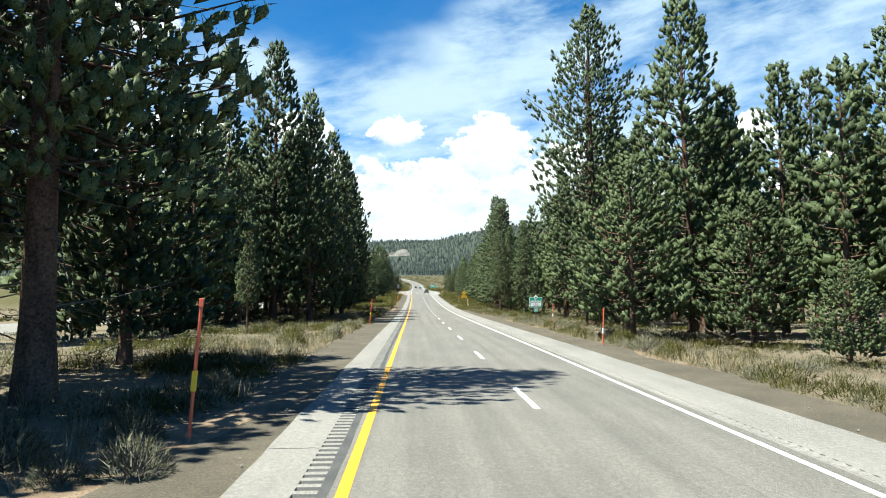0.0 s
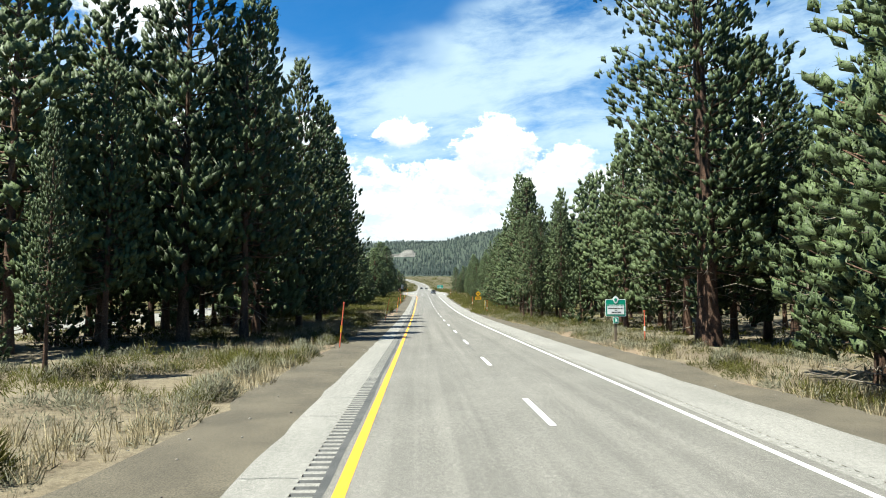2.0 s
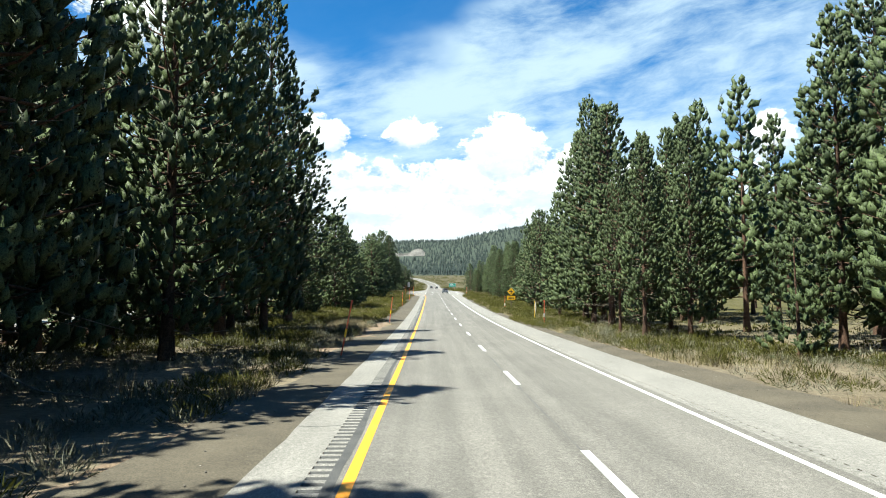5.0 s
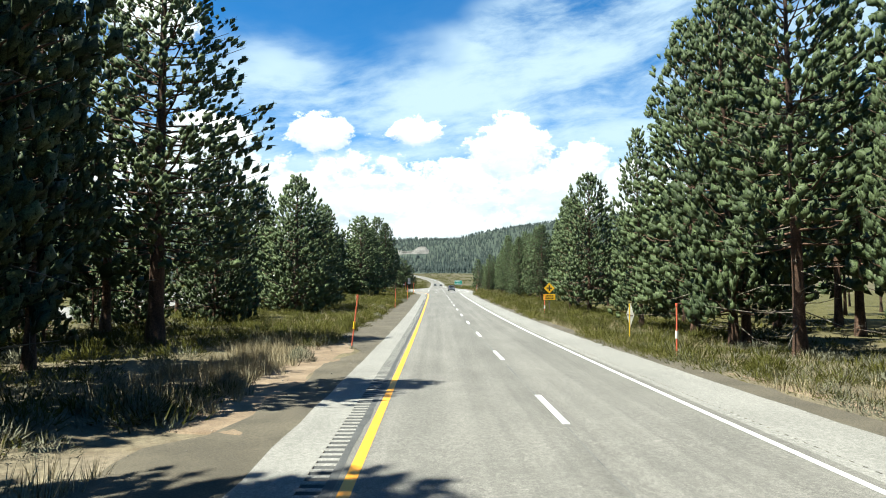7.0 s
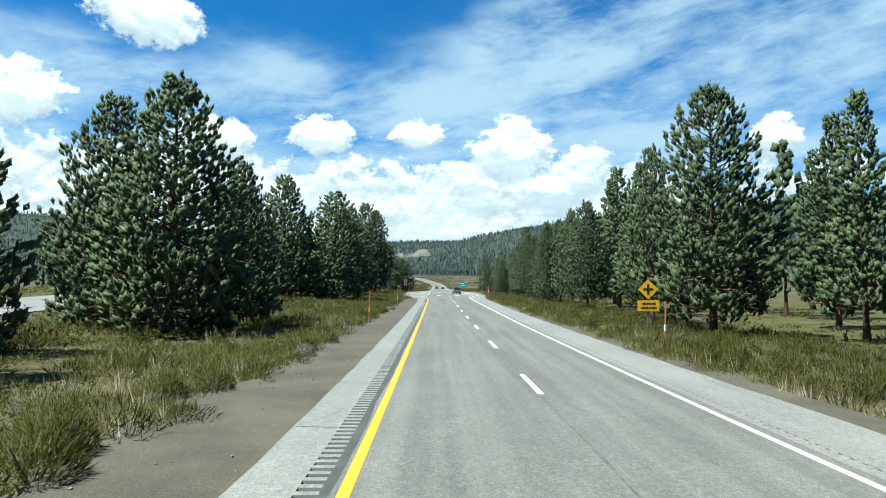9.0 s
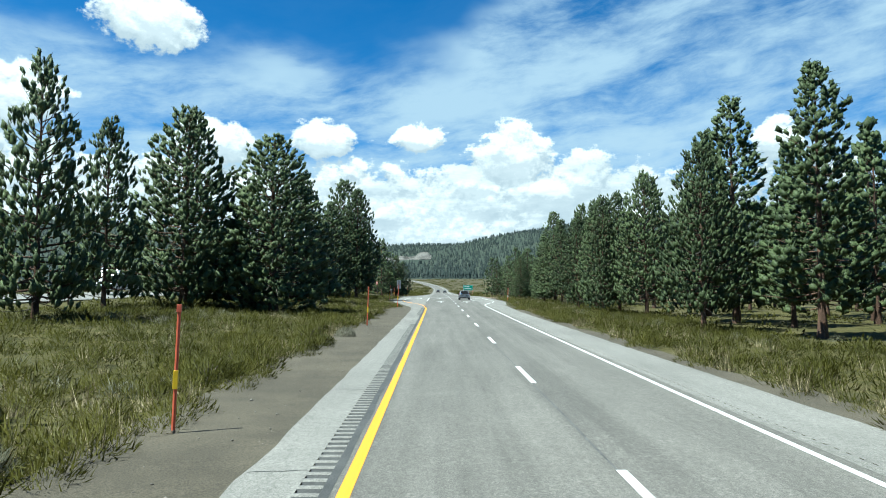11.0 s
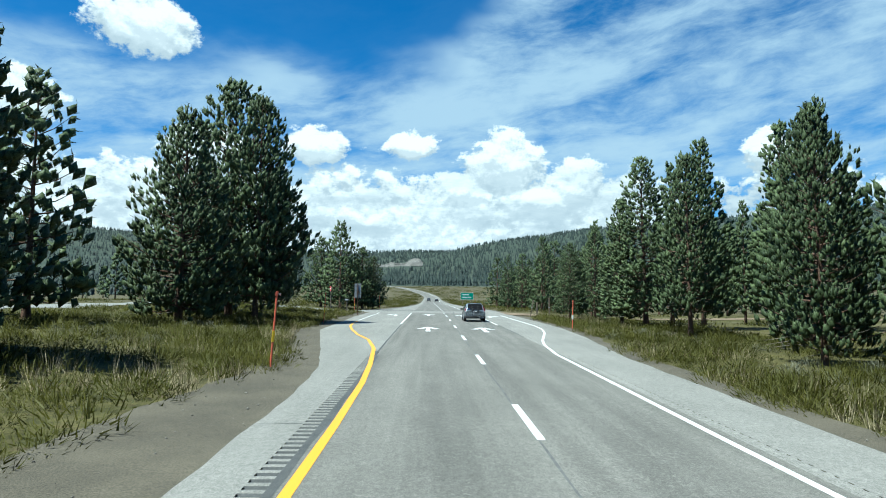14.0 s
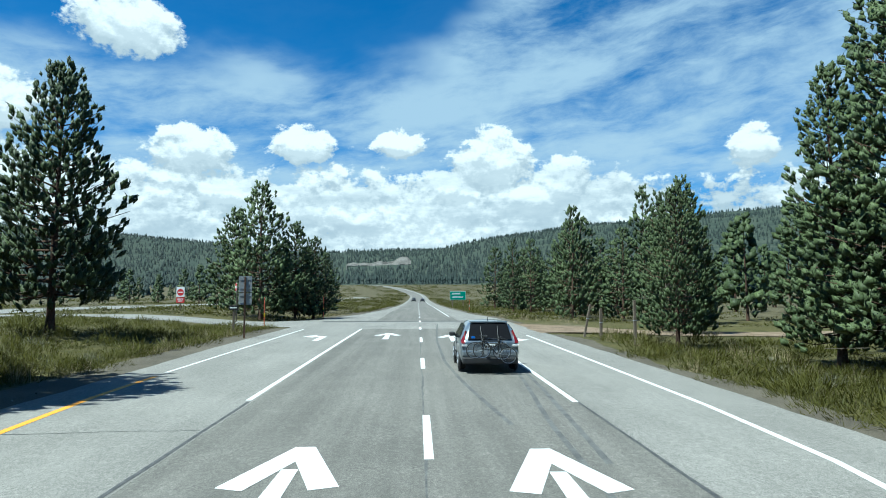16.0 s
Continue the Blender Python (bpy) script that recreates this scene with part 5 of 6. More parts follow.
strew("forest_floor_brush", "sparse grey brush on the forest floor", verge_spots(9, 800, (12, 34, 0.5), (11, 40, 0.5), 15, 150, 0.6, 1.6, (0.08, 9.0, -0.1), 1.2), LOW, M_SAGE, 10)
strew("straw_patch", "pale straw grass on bare ground beside the gravel", verge_spots(23, 700, (2.5, 5.6, 1.0), (2, 3, 0.0), 114, 136, 0.6, 1.3, (0.3, 4.0, -0.15), 1.2) + verge_spots(24, 420, (2.4, 6.5, 0.6), (2.2, 6, 0.4), 3, 60, 0.6, 1.3, (0.3, 14.0, 0.1), 1.2), GRASS, M_STRAW, 24)
strew("dry_grass", "dry yellow grass tufts along the verge", verge_spots(11, 2700, (2.0, 8, 0.5), (1.9, 8, 0.5), 2, 345, 0.5, 1.35, (0.2, 4.0, 0.0), 1.6), GRASS, M_STRAW, 12)


def gravel_stones():
    """Loose stones and clods strewn over the gravel margins."""
    rs = np.random.RandomState(77)
    n = 1500
    west = rs.uniform(size=n) < 0.6
    y = rs.uniform(2, 300, n)
    d = rs.uniform(0.1, 2.6, n)
    x = np.array([edge(LEFT_EDGE, b) - c if w else edge(RIGHT_EDGE, b) + c for b, c, w in zip(y, d, west)])
    z = np.array([max(gz(a, b), zroad(b) - 0.022) for a, b in zip(x, y)])
    s = 0.012 + 0.032 * rs.uniform(size=n) ** 3
    form = np.array([(1, 0, 0), (-1, 0, 0), (0, 1, 0), (0, -1, 0), (0, 0, 0.8), (0, 0, -0.4)], float)
    v = form[None] * s[:, None, None] * rs.uniform(0.6, 1.4, (n, 6, 1)) + np.stack([x, y, z + 0.006], 1)[:, None]
    q = np.array([(0, 2, 4), (2, 1, 4), (1, 3, 4), (3, 0, 4), (2, 0, 5), (1, 2, 5), (3, 1, 5), (0, 3, 5)])
    f = (q[None] + (np.arange(n) * 6)[:, None, None]).reshape(-1, 3)
    tagged(raw("gravel_stones", v.reshape(-1, 3), f, M_STONE), "loose grey stones on the gravel margins", "stones", kind="stuff")


gravel_stones()


def bush(name, label, seed, blades, material, twig):
    """A single rounded bush with woody stems at its foot."""
    rs = np.random.RandomState(seed)
    b = tagged(empty(name), label, "bush", "bushes at the road edge")
    q = shrub(rs, blades, 0.58, 0.5, 0.15, 0.0095)
    raw("foliage", q[:, :3].reshape(-1, 3), np.arange(len(q) * 3).reshape(-1, 3), material, b, normals=q[:, 3:].reshape(-1, 3))
    a = rs.uniform(0, 6.28, 9)
    v, f = cones(np.zeros((9, 3)) - [0, 0, 0.05], np.stack([np.cos(a) * 0.3, np.sin(a) * 0.3, rs.uniform(0.25, 0.5, 9)], 1), 0.022, 0.008)
    tagged(raw("woody_foot", v, f, twig, b), kind="stuff")
    return b


BUSHES = [bush("sagebrush_bush", "pale grey-green sagebrush at the gravel edge", 51, 900, M_SAGE, M_TWIG), bush("brush_bush", "olive green brush at the gravel edge", 52, 900, M_OLIVE, M_TWIG)]
WEST_BUSHES = ((0, -5, 12.6, 1), (0, -4.0, 10.1, 1.0), (0, -4.9, 9.8, 0.75), (0, -6.2, 10.6, 1.3), (0, -5.6, 20, 0.9), (1, -6.4, 36, 1.5), (0, -5.2, 44, 1.2), (0, -5.6, 48.6, 1.3), (1, -6.4, 51.5, 1.3), (0, -4.9, 57, 1), (0, -5.7, 60, 1.1), (0, -5.2, 65, 1.1), (0, -5, 72, 1), (0, -4.9, 104, 1), (0, -5.6, 113.5, 1.1), (0, -5.3, 118, 0.9), (0, -4.7, 125, 1), (1, -5.7, 143.6, 1.3), (1, -6.2, 149, 1.2), (1, -5.2, 142.2, 1.3), (0, -4.7, 158.4, 0.9), (1, -5.4, 150.2, 1.0), (0, -5.8, 177, 1), (1, -6, 186.6, 1.4), (1, -6.3, 190.5, 1.2), (1, -4.7, 197.8, 0.9), (0, -4.4, 202.4, 0.95), (1, -5.1, 195.4, 1.1), (1, -5.9, 200.2, 1.3), (1, -6.2, 205, 1.2), (1, -5.7, 222, 1.1))
EAST_BUSHES = ((0, 11.2, 33, 1.4), (1, 11.6, 37.6, 1.5), (0, 12.1, 42.5, 1.3), (1, 11, 29, 1.3), (0, 12.2, 53, 1.2), (1, 11.5, 58, 1.1), (0, 12.6, 75, 1), (0, 11, 82, 1.1), (1, 11.6, 96, 1.1), (0, 11.4, 112, 1.1), (1, 11.1, 122, 1.2), (1, 10.9, 144.5, 1.4), (1, 11.4, 150, 1.3), (1, 11, 157.5, 1.1), (1, 11.3, 188, 1.2), (1, 11, 203, 1.1), (1, 11.4, 226, 1.1))
BUSH_SPOTS = WEST_BUSHES + EAST_BUSHES
for i, (k, x, y, s) in enumerate(BUSH_SPOTS):
    m = Matrix.LocRotScale((x, y, gz(x, y)), Euler((0, 0, i * 1.7)), (s, s, s * 0.95))
    if i in (0, 5):
        BUSHES[k].matrix_basis = m
    else:
        keep = BUSHES[k].matrix_basis.copy()
        BUSHES[k].matrix_basis = Matrix.Identity(4)
        copy_thing(BUSHES[k], m)
        BUSHES[k].matrix_basis = keep


# ---------------------------------------------------------------- roadside furniture
def snow_pole(x, y, tall=2.5, lean=0.0, band=None, turn=0.0, label="tall faded orange snow pole with a yellow reflector"):
    z = gz(x, y)
    e = tagged(empty("snow_pole", Matrix.Translation((x, y, z)) @ Matrix.Rotation(lean, 4, "Y") @ Matrix.Rotation(turn, 4, "Z")), label, "snow pole", "snow poles along the highway")
    part("post", tubes(((0, 0, -0.3), (0, 0, tall * 0.98), 0.034, 0.03), n=8), M_ORANGE, e)
    part("reflector", boxed(-0.042, 0.042, -0.042, 0.042, tall * 0.36, tall * 0.5, 0.006), band or M_REFLECT, e, "bright reflective band")
    part("tip", boxed(-0.04, 0.04, -0.038, 0.038, tall * 0.94, tall, 0.008), M_ORANGE, e)
    part("foot", tubes(((0, 0, -0.05), (0, 0, 0.12), 0.05, 0.04), n=8), M_WOOD, e)
    return e


for x, y, tall, lean, turn in ((-3.95, 12.3, 2.55, 0.07, 0.1), (-4.03, 61.45, 2.4, 0.09, 0.3), (-3.62, 97.8, 2.5, 0.19, 0.2), (-3.5, 130.35, 2.4, 0.11, 0.5), (-4.4, 180.0, 2.3, 0.02, 0.2), (-4.2, 211.0, 2.5, 0.03, 0.1), (-4.3, 245.3, 2.55, 0.06, 0.3), (-7.35, 276.3, 2.45, 0.05, 0.6), (-8.9, 312.6, 2.3, 0.0, 0.2), (-6.9, 330.0, 2.2, 0.0, 0.0)):
    snow_pole(x, y, tall, lean, None, turn)
for x, y, tall, lean in ((9.6, 34.8, 2.0, 0.05), (13.6, 67.0, 1.95, 0.0), (9.9, 127.0, 2.2, 0.02), (10.5, 163.6, 2.1, 0.03), (10.8, 270.5, 2.05, 0.03), (10.9, 372.0, 2.0, 0.0)):
    snow_pole(x, y, tall, lean, M_PALE, 0.3, "faded orange snow pole with a white reflector")


def bars(e, rows, y, material, h=0.05):
    """Lines of small lettering, too far to read, as short bars."""
    for z, x0, x1 in rows:
        x = x0
        k = 0
        while x < x1 - 0.02:
            w = min(0.05 + 0.045 * ((k * 7 + int(z * 50)) % 4), x1 - x)
            part("lettering", boxed(x, x + w, y - 0.004, y, z - h / 2, z + h / 2), material, e)
            x += w + 0.03
            k += 1


def rounded(w, h, r, cx=0.0, cz=0.0, n=5):
    """Outline of a board with round corners."""
    pts = []
    for sx, sz, a0 in ((1, 1, 0), (-1, 1, 90), (-1, -1, 180), (1, -1, 270)):
        for i in range(n):
            a = radians(a0 + 90 * i / (n - 1))
            pts.append((cx + sx * (w / 2 - r) + r * math.cos(a), cz + sz * (h / 2 - r) + r * math.sin(a)))
    return pts


def moved(bm, x=0.0, y=0.0, z=0.0):
    bmesh.ops.translate(bm, vec=(x, y, z), verts=bm.verts)
    return bm


def adopt_sign():
    x, y = 12.0, 67.5
    e = tagged(empty("roadside_sign", Matrix.Translation((x, y, gz(x, y)))), "green and white roadside panel on a wooden post", "sign")
    g = gz(x, y)
    z0, z1 = 1.35 - g, 2.4 - g
    part("post", boxed(-0.07, 0.07, 0.03, 0.17, -0.4, z1 - 0.1, 0.01), M_WOOD, e, "square wooden post")
    cz = (z0 + z1) / 2
    part("border", prism(rounded(1.27, 1.05, 0.07, 0, cz), 0.02), M_SIGN_WHITE, e, "white border")
    part("panel", moved(prism(rounded(1.2, 0.98, 0.055, 0, cz), 0.012), 0, -0.012), M_GREEN, e, "green panel")
    part("inset", moved(boxed(-0.52, 0.52, -0.006, 0.006, z0 + 0.13, z0 + 0.62), 0, -0.022), M_SIGN_WHITE, e, "white inset")
    part("crest", moved(prism([(0.2, z1 + 0.02), (0.13, z1 + 0.12), (0, z1 + 0.2), (-0.13, z1 + 0.12), (-0.2, z1 + 0.02), (-0.1, z1 - 0.2), (0, z1 - 0.28), (0.1, z1 - 0.2)], 0.02), 0, -0.026), M_SIGN_WHITE, e, "white shield crest")
    part("crest_field", moved(prism([(0.1, z1 + 0.01), (0, z1 + 0.06), (-0.1, z1 + 0.01), (-0.06, z1 - 0.13), (0, z1 - 0.19), (0.06, z1 - 0.13)], 0.008), 0, -0.04), M_GREEN, e)
    bars(e, ((z0 + 0.5, -0.46, 0.46), (z0 + 0.26, -0.26, 0.3)), -0.032, M_BLACK, 0.055)
    bars(e, ((z0 + 0.38, -0.06, 0.08), ), -0.032, M_BLACK, 0.05)
    bars(e, ((z0 + 0.69, -0.5, 0.5), ), -0.022, M_SIGN_WHITE, 0.05)
    part("small_border", prism(rounded(0.36, 0.4, 0.03, 0.0, z0 - 0.23), 0.02), M_SIGN_WHITE, e)
    part("small_panel", moved(prism(rounded(0.3, 0.34, 0.02, 0.0, z0 - 0.23), 0.012), 0, -0.012), M_GREEN, e)
    part("emblem", moved(prism([(-0.08, z0 - 0.36), (-0.02, z0 - 0.2), (-0.06, z0 - 0.1), (0.02, z0 - 0.12), (0.08, z0 - 0.2), (0.1, z0 - 0.36), (0.04, z0 - 0.34), (0.0, z0 - 0.28)], 0.008), 0, -0.022), M_SIGN_WHITE, e)


adopt_sign()


def crossing_sign():
    x, y = 12.4, 172.0
    g = gz(x, y)
    e = tagged(empty("warning_sign", Matrix.Translation((x, y, g))), "yellow diamond crossroad sign with a plate beneath", "sign")
    top = 3.85 - g
    c = top - 0.6
    part("post", boxed(-0.06, 0.06, 0.03, 0.13, -0.4, top - 0.1, 0.008), M_WOOD, e)
    part("rim", prism([(0.6, c), (0, c + 0.6), (-0.6, c), (0, c - 0.6)], 0.02), M_BLACK, e)
    part("diamond", moved(prism([(0.575, c), (0, c + 0.575), (-0.575, c), (0, c - 0.575)], 0.012), 0, -0.012), M_SIGN_YELLOW, e)
    part("symbol", moved(prism([(-0.28, c - 0.065), (-0.065, c - 0.065), (-0.065, c - 0.3), (0.065, c - 0.3), (0.065, c - 0.065), (0.28, c - 0.065), (0.28, c + 0.065), (0.065, c + 0.065), (0.065, c + 0.3), (-0.065, c + 0.3), (-0.065, c + 0.065), (-0.28, c + 0.065)], 0.008), 0, -0.022), M_BLACK, e, "black cross")
    z1 = c - 0.62
    part("plate", moved(prism(rounded(1.25, 0.62, 0.04, 0, z1 - 0.32), 0.014), 0, -0.01), M_SIGN_YELLOW, e, "yellow plate")
    bars(e, ((z1 - 0.2, -0.4, 0.42), (z1 - 0.44, -0.45, 0.47)), -0.021, M_BLACK, 0.12)


crossing_sign()


def turned_diamond():
    """A warning diamond seen from behind."""
    x, y = 10.4, 135.2
    g = gz(x, y)
    e = tagged(empty("warning_sign", Matrix.Translation((x, y, g)) @ Matrix.Rotation(radians(271), 4, "Z") @ Matrix.Rotation(0.03, 4, "Y")), "bare back of a small diamond sign on a yellow post", "sign")
    c = 1.4 - g + 0.05
    part("post", boxed(-0.022, 0.022, -0.06, -0.02, -0.3, c + 0.6, 0.006), M_REFLECT, e, "yellow post")
    part("plate", prism([(0.65, c), (0, c + 0.65), (-0.65, c), (0, c - 0.65)], 0.012), M_SIGN_BACK, e, "pale grey plate")
    part("brace", boxed(-0.5, 0.5, -0.03, -0.008, c - 0.02, c + 0.02), M_BARK, e, "dark cross brace")


turned_diamond()


def guide_sign():
    x, y = 10.8, 402.0
    g = gz(x, y)
    e = tagged(empty("guide_sign", Matrix.Translation((x, y, g))), "green highway guide sign on two posts", "sign")
    z0, z1 = 7.3 - g, 9.1 - g
    for sx in (-1.1, 1.1):
        part("post", boxed(sx - 0.09, sx + 0.09, 0.03, 0.21, -0.6, z1 - 0.2, 0.01), M_WOOD, e)
    part("border", prism(rounded(3.3, 1.8, 0.12, 0, (z0 + z1) / 2), 0.03), M_SIGN_WHITE, e)
    part("panel", moved(prism(rounded(3.18, 1.68, 0.1, 0, (z0 + z1) / 2), 0.016), 0, -0.018), M_GREEN, e)
    bars(e, ((z1 - 0.5, -1.2, 0.5), (z1 - 1.2, -1.2, 1.1)), -0.03, M_SIGN_WHITE, 0.3)


guide_sign()


def back_panel():
    x, y = -7.2, 300.0
    g = gz(x, y)
    e = tagged(empty("road_sign", Matrix.Translation((x, y, g))), "bare aluminium backs of two stacked road signs", "sign")
    z = 7.46 - g
    part("post", boxed(-0.045, 0.045, -0.1, 0.0, -0.5, z - 0.05, 0.008), M_BARK, e, "dark wooden post")
    part("upper_panel", moved(prism(rounded(0.74, 0.92, 0.04, 0, z - 0.46), 0.014), 0, 0.01), M_ALU, e)
    part("lower_panel", moved(prism(rounded(0.74, 0.66, 0.04, 0, z - 1.29), 0.014), 0, 0.01), M_ALU, e)
    for zz in (z - 0.2, z - 0.7, z - 1.1, z - 1.5):
        part("brace", boxed(-0.3, 0.3, -0.02, 0.0, zz - 0.02, zz + 0.02), M_ALU, e)
    x2, y2 = -8.9, 304.0
    g2 = gz(x2, y2)
    f = tagged(empty("road_sign", Matrix.Translation((x2, y2, g2))), "small black and white plate on a wooden post", "sign")
    part("post", boxed(-0.06, 0.06, 0.02, 0.14, -0.4, 5.85 - g2, 0.01), M_WOOD, f)
    part("plate", boxed(-0.3, 0.3, -0.01, 0.01, 5.55 - g2, 5.82 - g2, 0.004), M_BLACK, f)
    part("stripe", boxed(-0.22, 0.2, -0.018, -0.011, 5.64 - g2, 5.72 - g2), M_SIGN_WHITE, f)


back_panel()


def stop_and_entry():
    x, y = -13.3, 321.2
    g = gz(x, y)
    e = tagged(empty("stop_sign", Matrix.Translation((x, y, g)) @ Matrix.Rotation(-1.15, 4, "Z")), "red octagonal stop sign at the crossing", "sign")
    c = 7.5 - g
    part("post", boxed(-0.05, 0.05, 0.02, 0.12, -0.4, c + 0.2, 0.008), M_WOOD, e)
    part("rim", prism([(0.42 * math.cos(radians(22.5 + 45 * k)), c + 0.42 * math.sin(radians(22.5 + 45 * k))) for k in range(8)], 0.012), M_SIGN_WHITE, e)
    part("panel", moved(prism([(0.385 * math.cos(radians(22.5 + 45 * k)), c + 0.385 * math.sin(radians(22.5 + 45 * k))) for k in range(8)], 0.008), 0, -0.01), M_SIGN_RED, e)
    bars(e, ((c, -0.26, 0.28),), -0.016, M_SIGN_WHITE, 0.2)
    x, y = -24.7, 340.5
    g = gz(x, y)
    e = tagged(empty("entry_sign", Matrix.Translation((x, y, g)) @ Matrix.Rotation(-0.15, 4, "Z")), "white do-not-enter board over a red plate", "sign")
    top = 8.16 - g
    part("post", boxed(-0.07, 0.07, 0.02, 0.16, -0.4, top - 0.2, 0.01), M_WOOD, e)
    part("board", prism(rounded(0.98, 1.15, 0.05, 0, top - 0.58), 0.014), M_SIGN_WHITE, e)
    part("disc", moved(prism([(0.4 * math.cos(k * math.pi / 12), top - 0.62 + 0.4 * math.sin(k * math.pi / 12)) for k in range(24)], 0.008), 0, -0.012), M_SIGN_RED, e)
    part("bar", moved(boxed(-0.28, 0.28, -0.004, 0.004, top - 0.68, top - 0.56), 0, -0.02), M_SIGN_WHITE, e)
    part("plate", prism(rounded(0.98, 0.6, 0.04, 0, top - 1.52), 0.014), M_SIGN_RED, e)
    bars(e, ((top - 1.4, -0.35, 0.35), (top - 1.62, -0.3, 0.3)), -0.012, M_SIGN_WHITE, 0.12)


stop_and_entry()


def wooden_post(x, y, h, r, lean):
    e = tagged(empty("wooden_post", Matrix.Translation((x, y, gz(x, y))) @ Matrix.Rotation(lean, 4, "X")), "weathered wooden post beside the side road", "post", "wooden posts at the crossing")
    bm = boxed(-r, r, -r, r, -0.4, h, r * 0.25)
    part("shaft", bm, M_WOOD, e)
    part("wire_wrap", boxed(-r - 0.006, r + 0.006, -r - 0.006, r + 0.006, h * 0.55, h * 0.57), M_ALU, e)
    return e


wooden_post(12.9, 299.3, 1.75, 0.075, 0.02)
wooden_post(13.6, 295.4, 2.3, 0.07, -0.01)
slanted = wooden_post(12.45, 301.4, 2.0, 0.06, 0.02)
slanted.matrix_basis = slanted.matrix_basis @ Matrix.Rotation(0.2, 4, "Y")


# ---------------------------------------------------------------- vehicles
def loft(stations, mirror=True):
    """Cross-sections along y as rows of (x, z) from sill to roof centre, mirrored into a closed shell grid."""
    grid = []
    for y, ring in stations:
        right = [(x, y, z) for x, z in ring]
        left = [(-x, y, z) for x, z in reversed(ring[:-1])]
        grid.append(right + left)
    return grid


def shell(grid, material, name, parent, label=""):
    bm = bmesh.new()
    rows = [[bm.verts.new(p) for p in row] for row in grid]
    for a, b in zip(rows, rows[1:]):
        for i in range(len(a) - 1):
            bm.faces.new((a[i], a[i + 1], b[i + 1], b[i]))
        bm.faces.new((a[-1], a[0], b[0], b[-1]))
    bm.faces.new(rows[0][::-1])
    bm.faces.new(rows[-1])
    bmesh.ops.recalc_face_normals(bm, faces=bm.faces)
    ob = part(name, bm, material, parent, label, smooth=True)
    m = ob.modifiers.new("round", "BEVEL")
    m.width, m.segments, m.limit_method, m.angle_limit = 0.025, 2, "ANGLE", radians(35)
    return ob


def patch(corners, thick, name, material, parent, label="", n=4):
    """A thin pane over four corners, set just proud of the body."""
    a, b, c, d = (Vector(p) for p in corners)
    nrm = (b - a).cross(d - a).normalized() * thick
    bm = bmesh.new()
    front = [[None] * (n + 1) for _ in range(n + 1)]
    for i in range(n + 1):
        for j in range(n + 1):
            u, v = i / n, j / n
            front[i][j] = bm.verts.new((a * (1 - u) + b * u) * (1 - v) + (d * (1 - u) + c * u) * v + nrm)
    for i in range(n):
        for j in range(n):
            bm.faces.new((front[i][j], front[i + 1][j], front[i + 1][j + 1], front[i][j + 1]))
    r = bmesh.ops.extrude_face_region(bm, geom=bm.faces[:])
    bmesh.ops.translate(bm, vec=-nrm * 1.6, verts=[v for v in r["geom"] if isinstance(v, bmesh.types.BMVert)])
    bmesh.ops.recalc_face_normals(bm, faces=bm.faces)
    return part(name, bm, material, parent, label)


def torus(bm, big, small, m, n=28, k=8):
    vs = []
    for i in range(n):
        a = 2 * math.pi * i / n
        ring = []
        for j in range(k):
            b = 2 * math.pi * j / k
            p = Vector(((big + small * math.cos(b)) * math.cos(a), (big + small * math.cos(b)) * math.sin(a), small * math.sin(b)))
            ring.append(bm.verts.new(m @ p))
        vs.append(ring)
    for i in range(n):
        for j in range(k):
            bm.faces.new((vs[i][j], vs[(i + 1) % n][j], vs[(i + 1) % n][(j + 1) % k], vs[i][(j + 1) % k]))
    return bm


SIDE = Matrix.Rotation(radians(90), 4, "Y")


def wheel(parent, x, y, r=0.345, w=0.22):
    e = empty("wheel")
    e.parent = parent
    e.matrix_basis = Matrix.Translation((x, y, r))
    bm = bmesh.new()
    bmesh.ops.create_cone(bm, cap_ends=True, segments=28, radius1=r, radius2=r, depth=w, matrix=SIDE)
    es = [ed for ed in bm.edges if abs(ed.verts[0].co.x - ed.verts[1].co.x) < 1e-5]
    bmesh.ops.bevel(bm, geom=es, offset=0.035, segments=2, affect="EDGES")
    part("tyre", bm, M_RUBBER, e)
    s = 1 if x > 0 else -1
    bm = bmesh.new()
    for k in range(5):
        a = 2 * math.pi * k / 5
        tube(bm, (s * (w / 2 + 0.006), 0, 0), (s * (w / 2 + 0.006), 0.21 * math.cos(a), 0.21 * math.sin(a)), 0.035, 0.03, 6)
    torus(bm, 0.215, 0.016, Matrix.Translation((s * (w / 2 + 0.004), 0, 0)) @ SIDE, 24, 6)
    tube(bm, (s * w / 2, 0, 0), (s * (w / 2 + 0.02), 0, 0), 0.06, 0.05, 12)
    part("rim", bm, M_RIM, e, "five-spoke alloy rim")
    return e


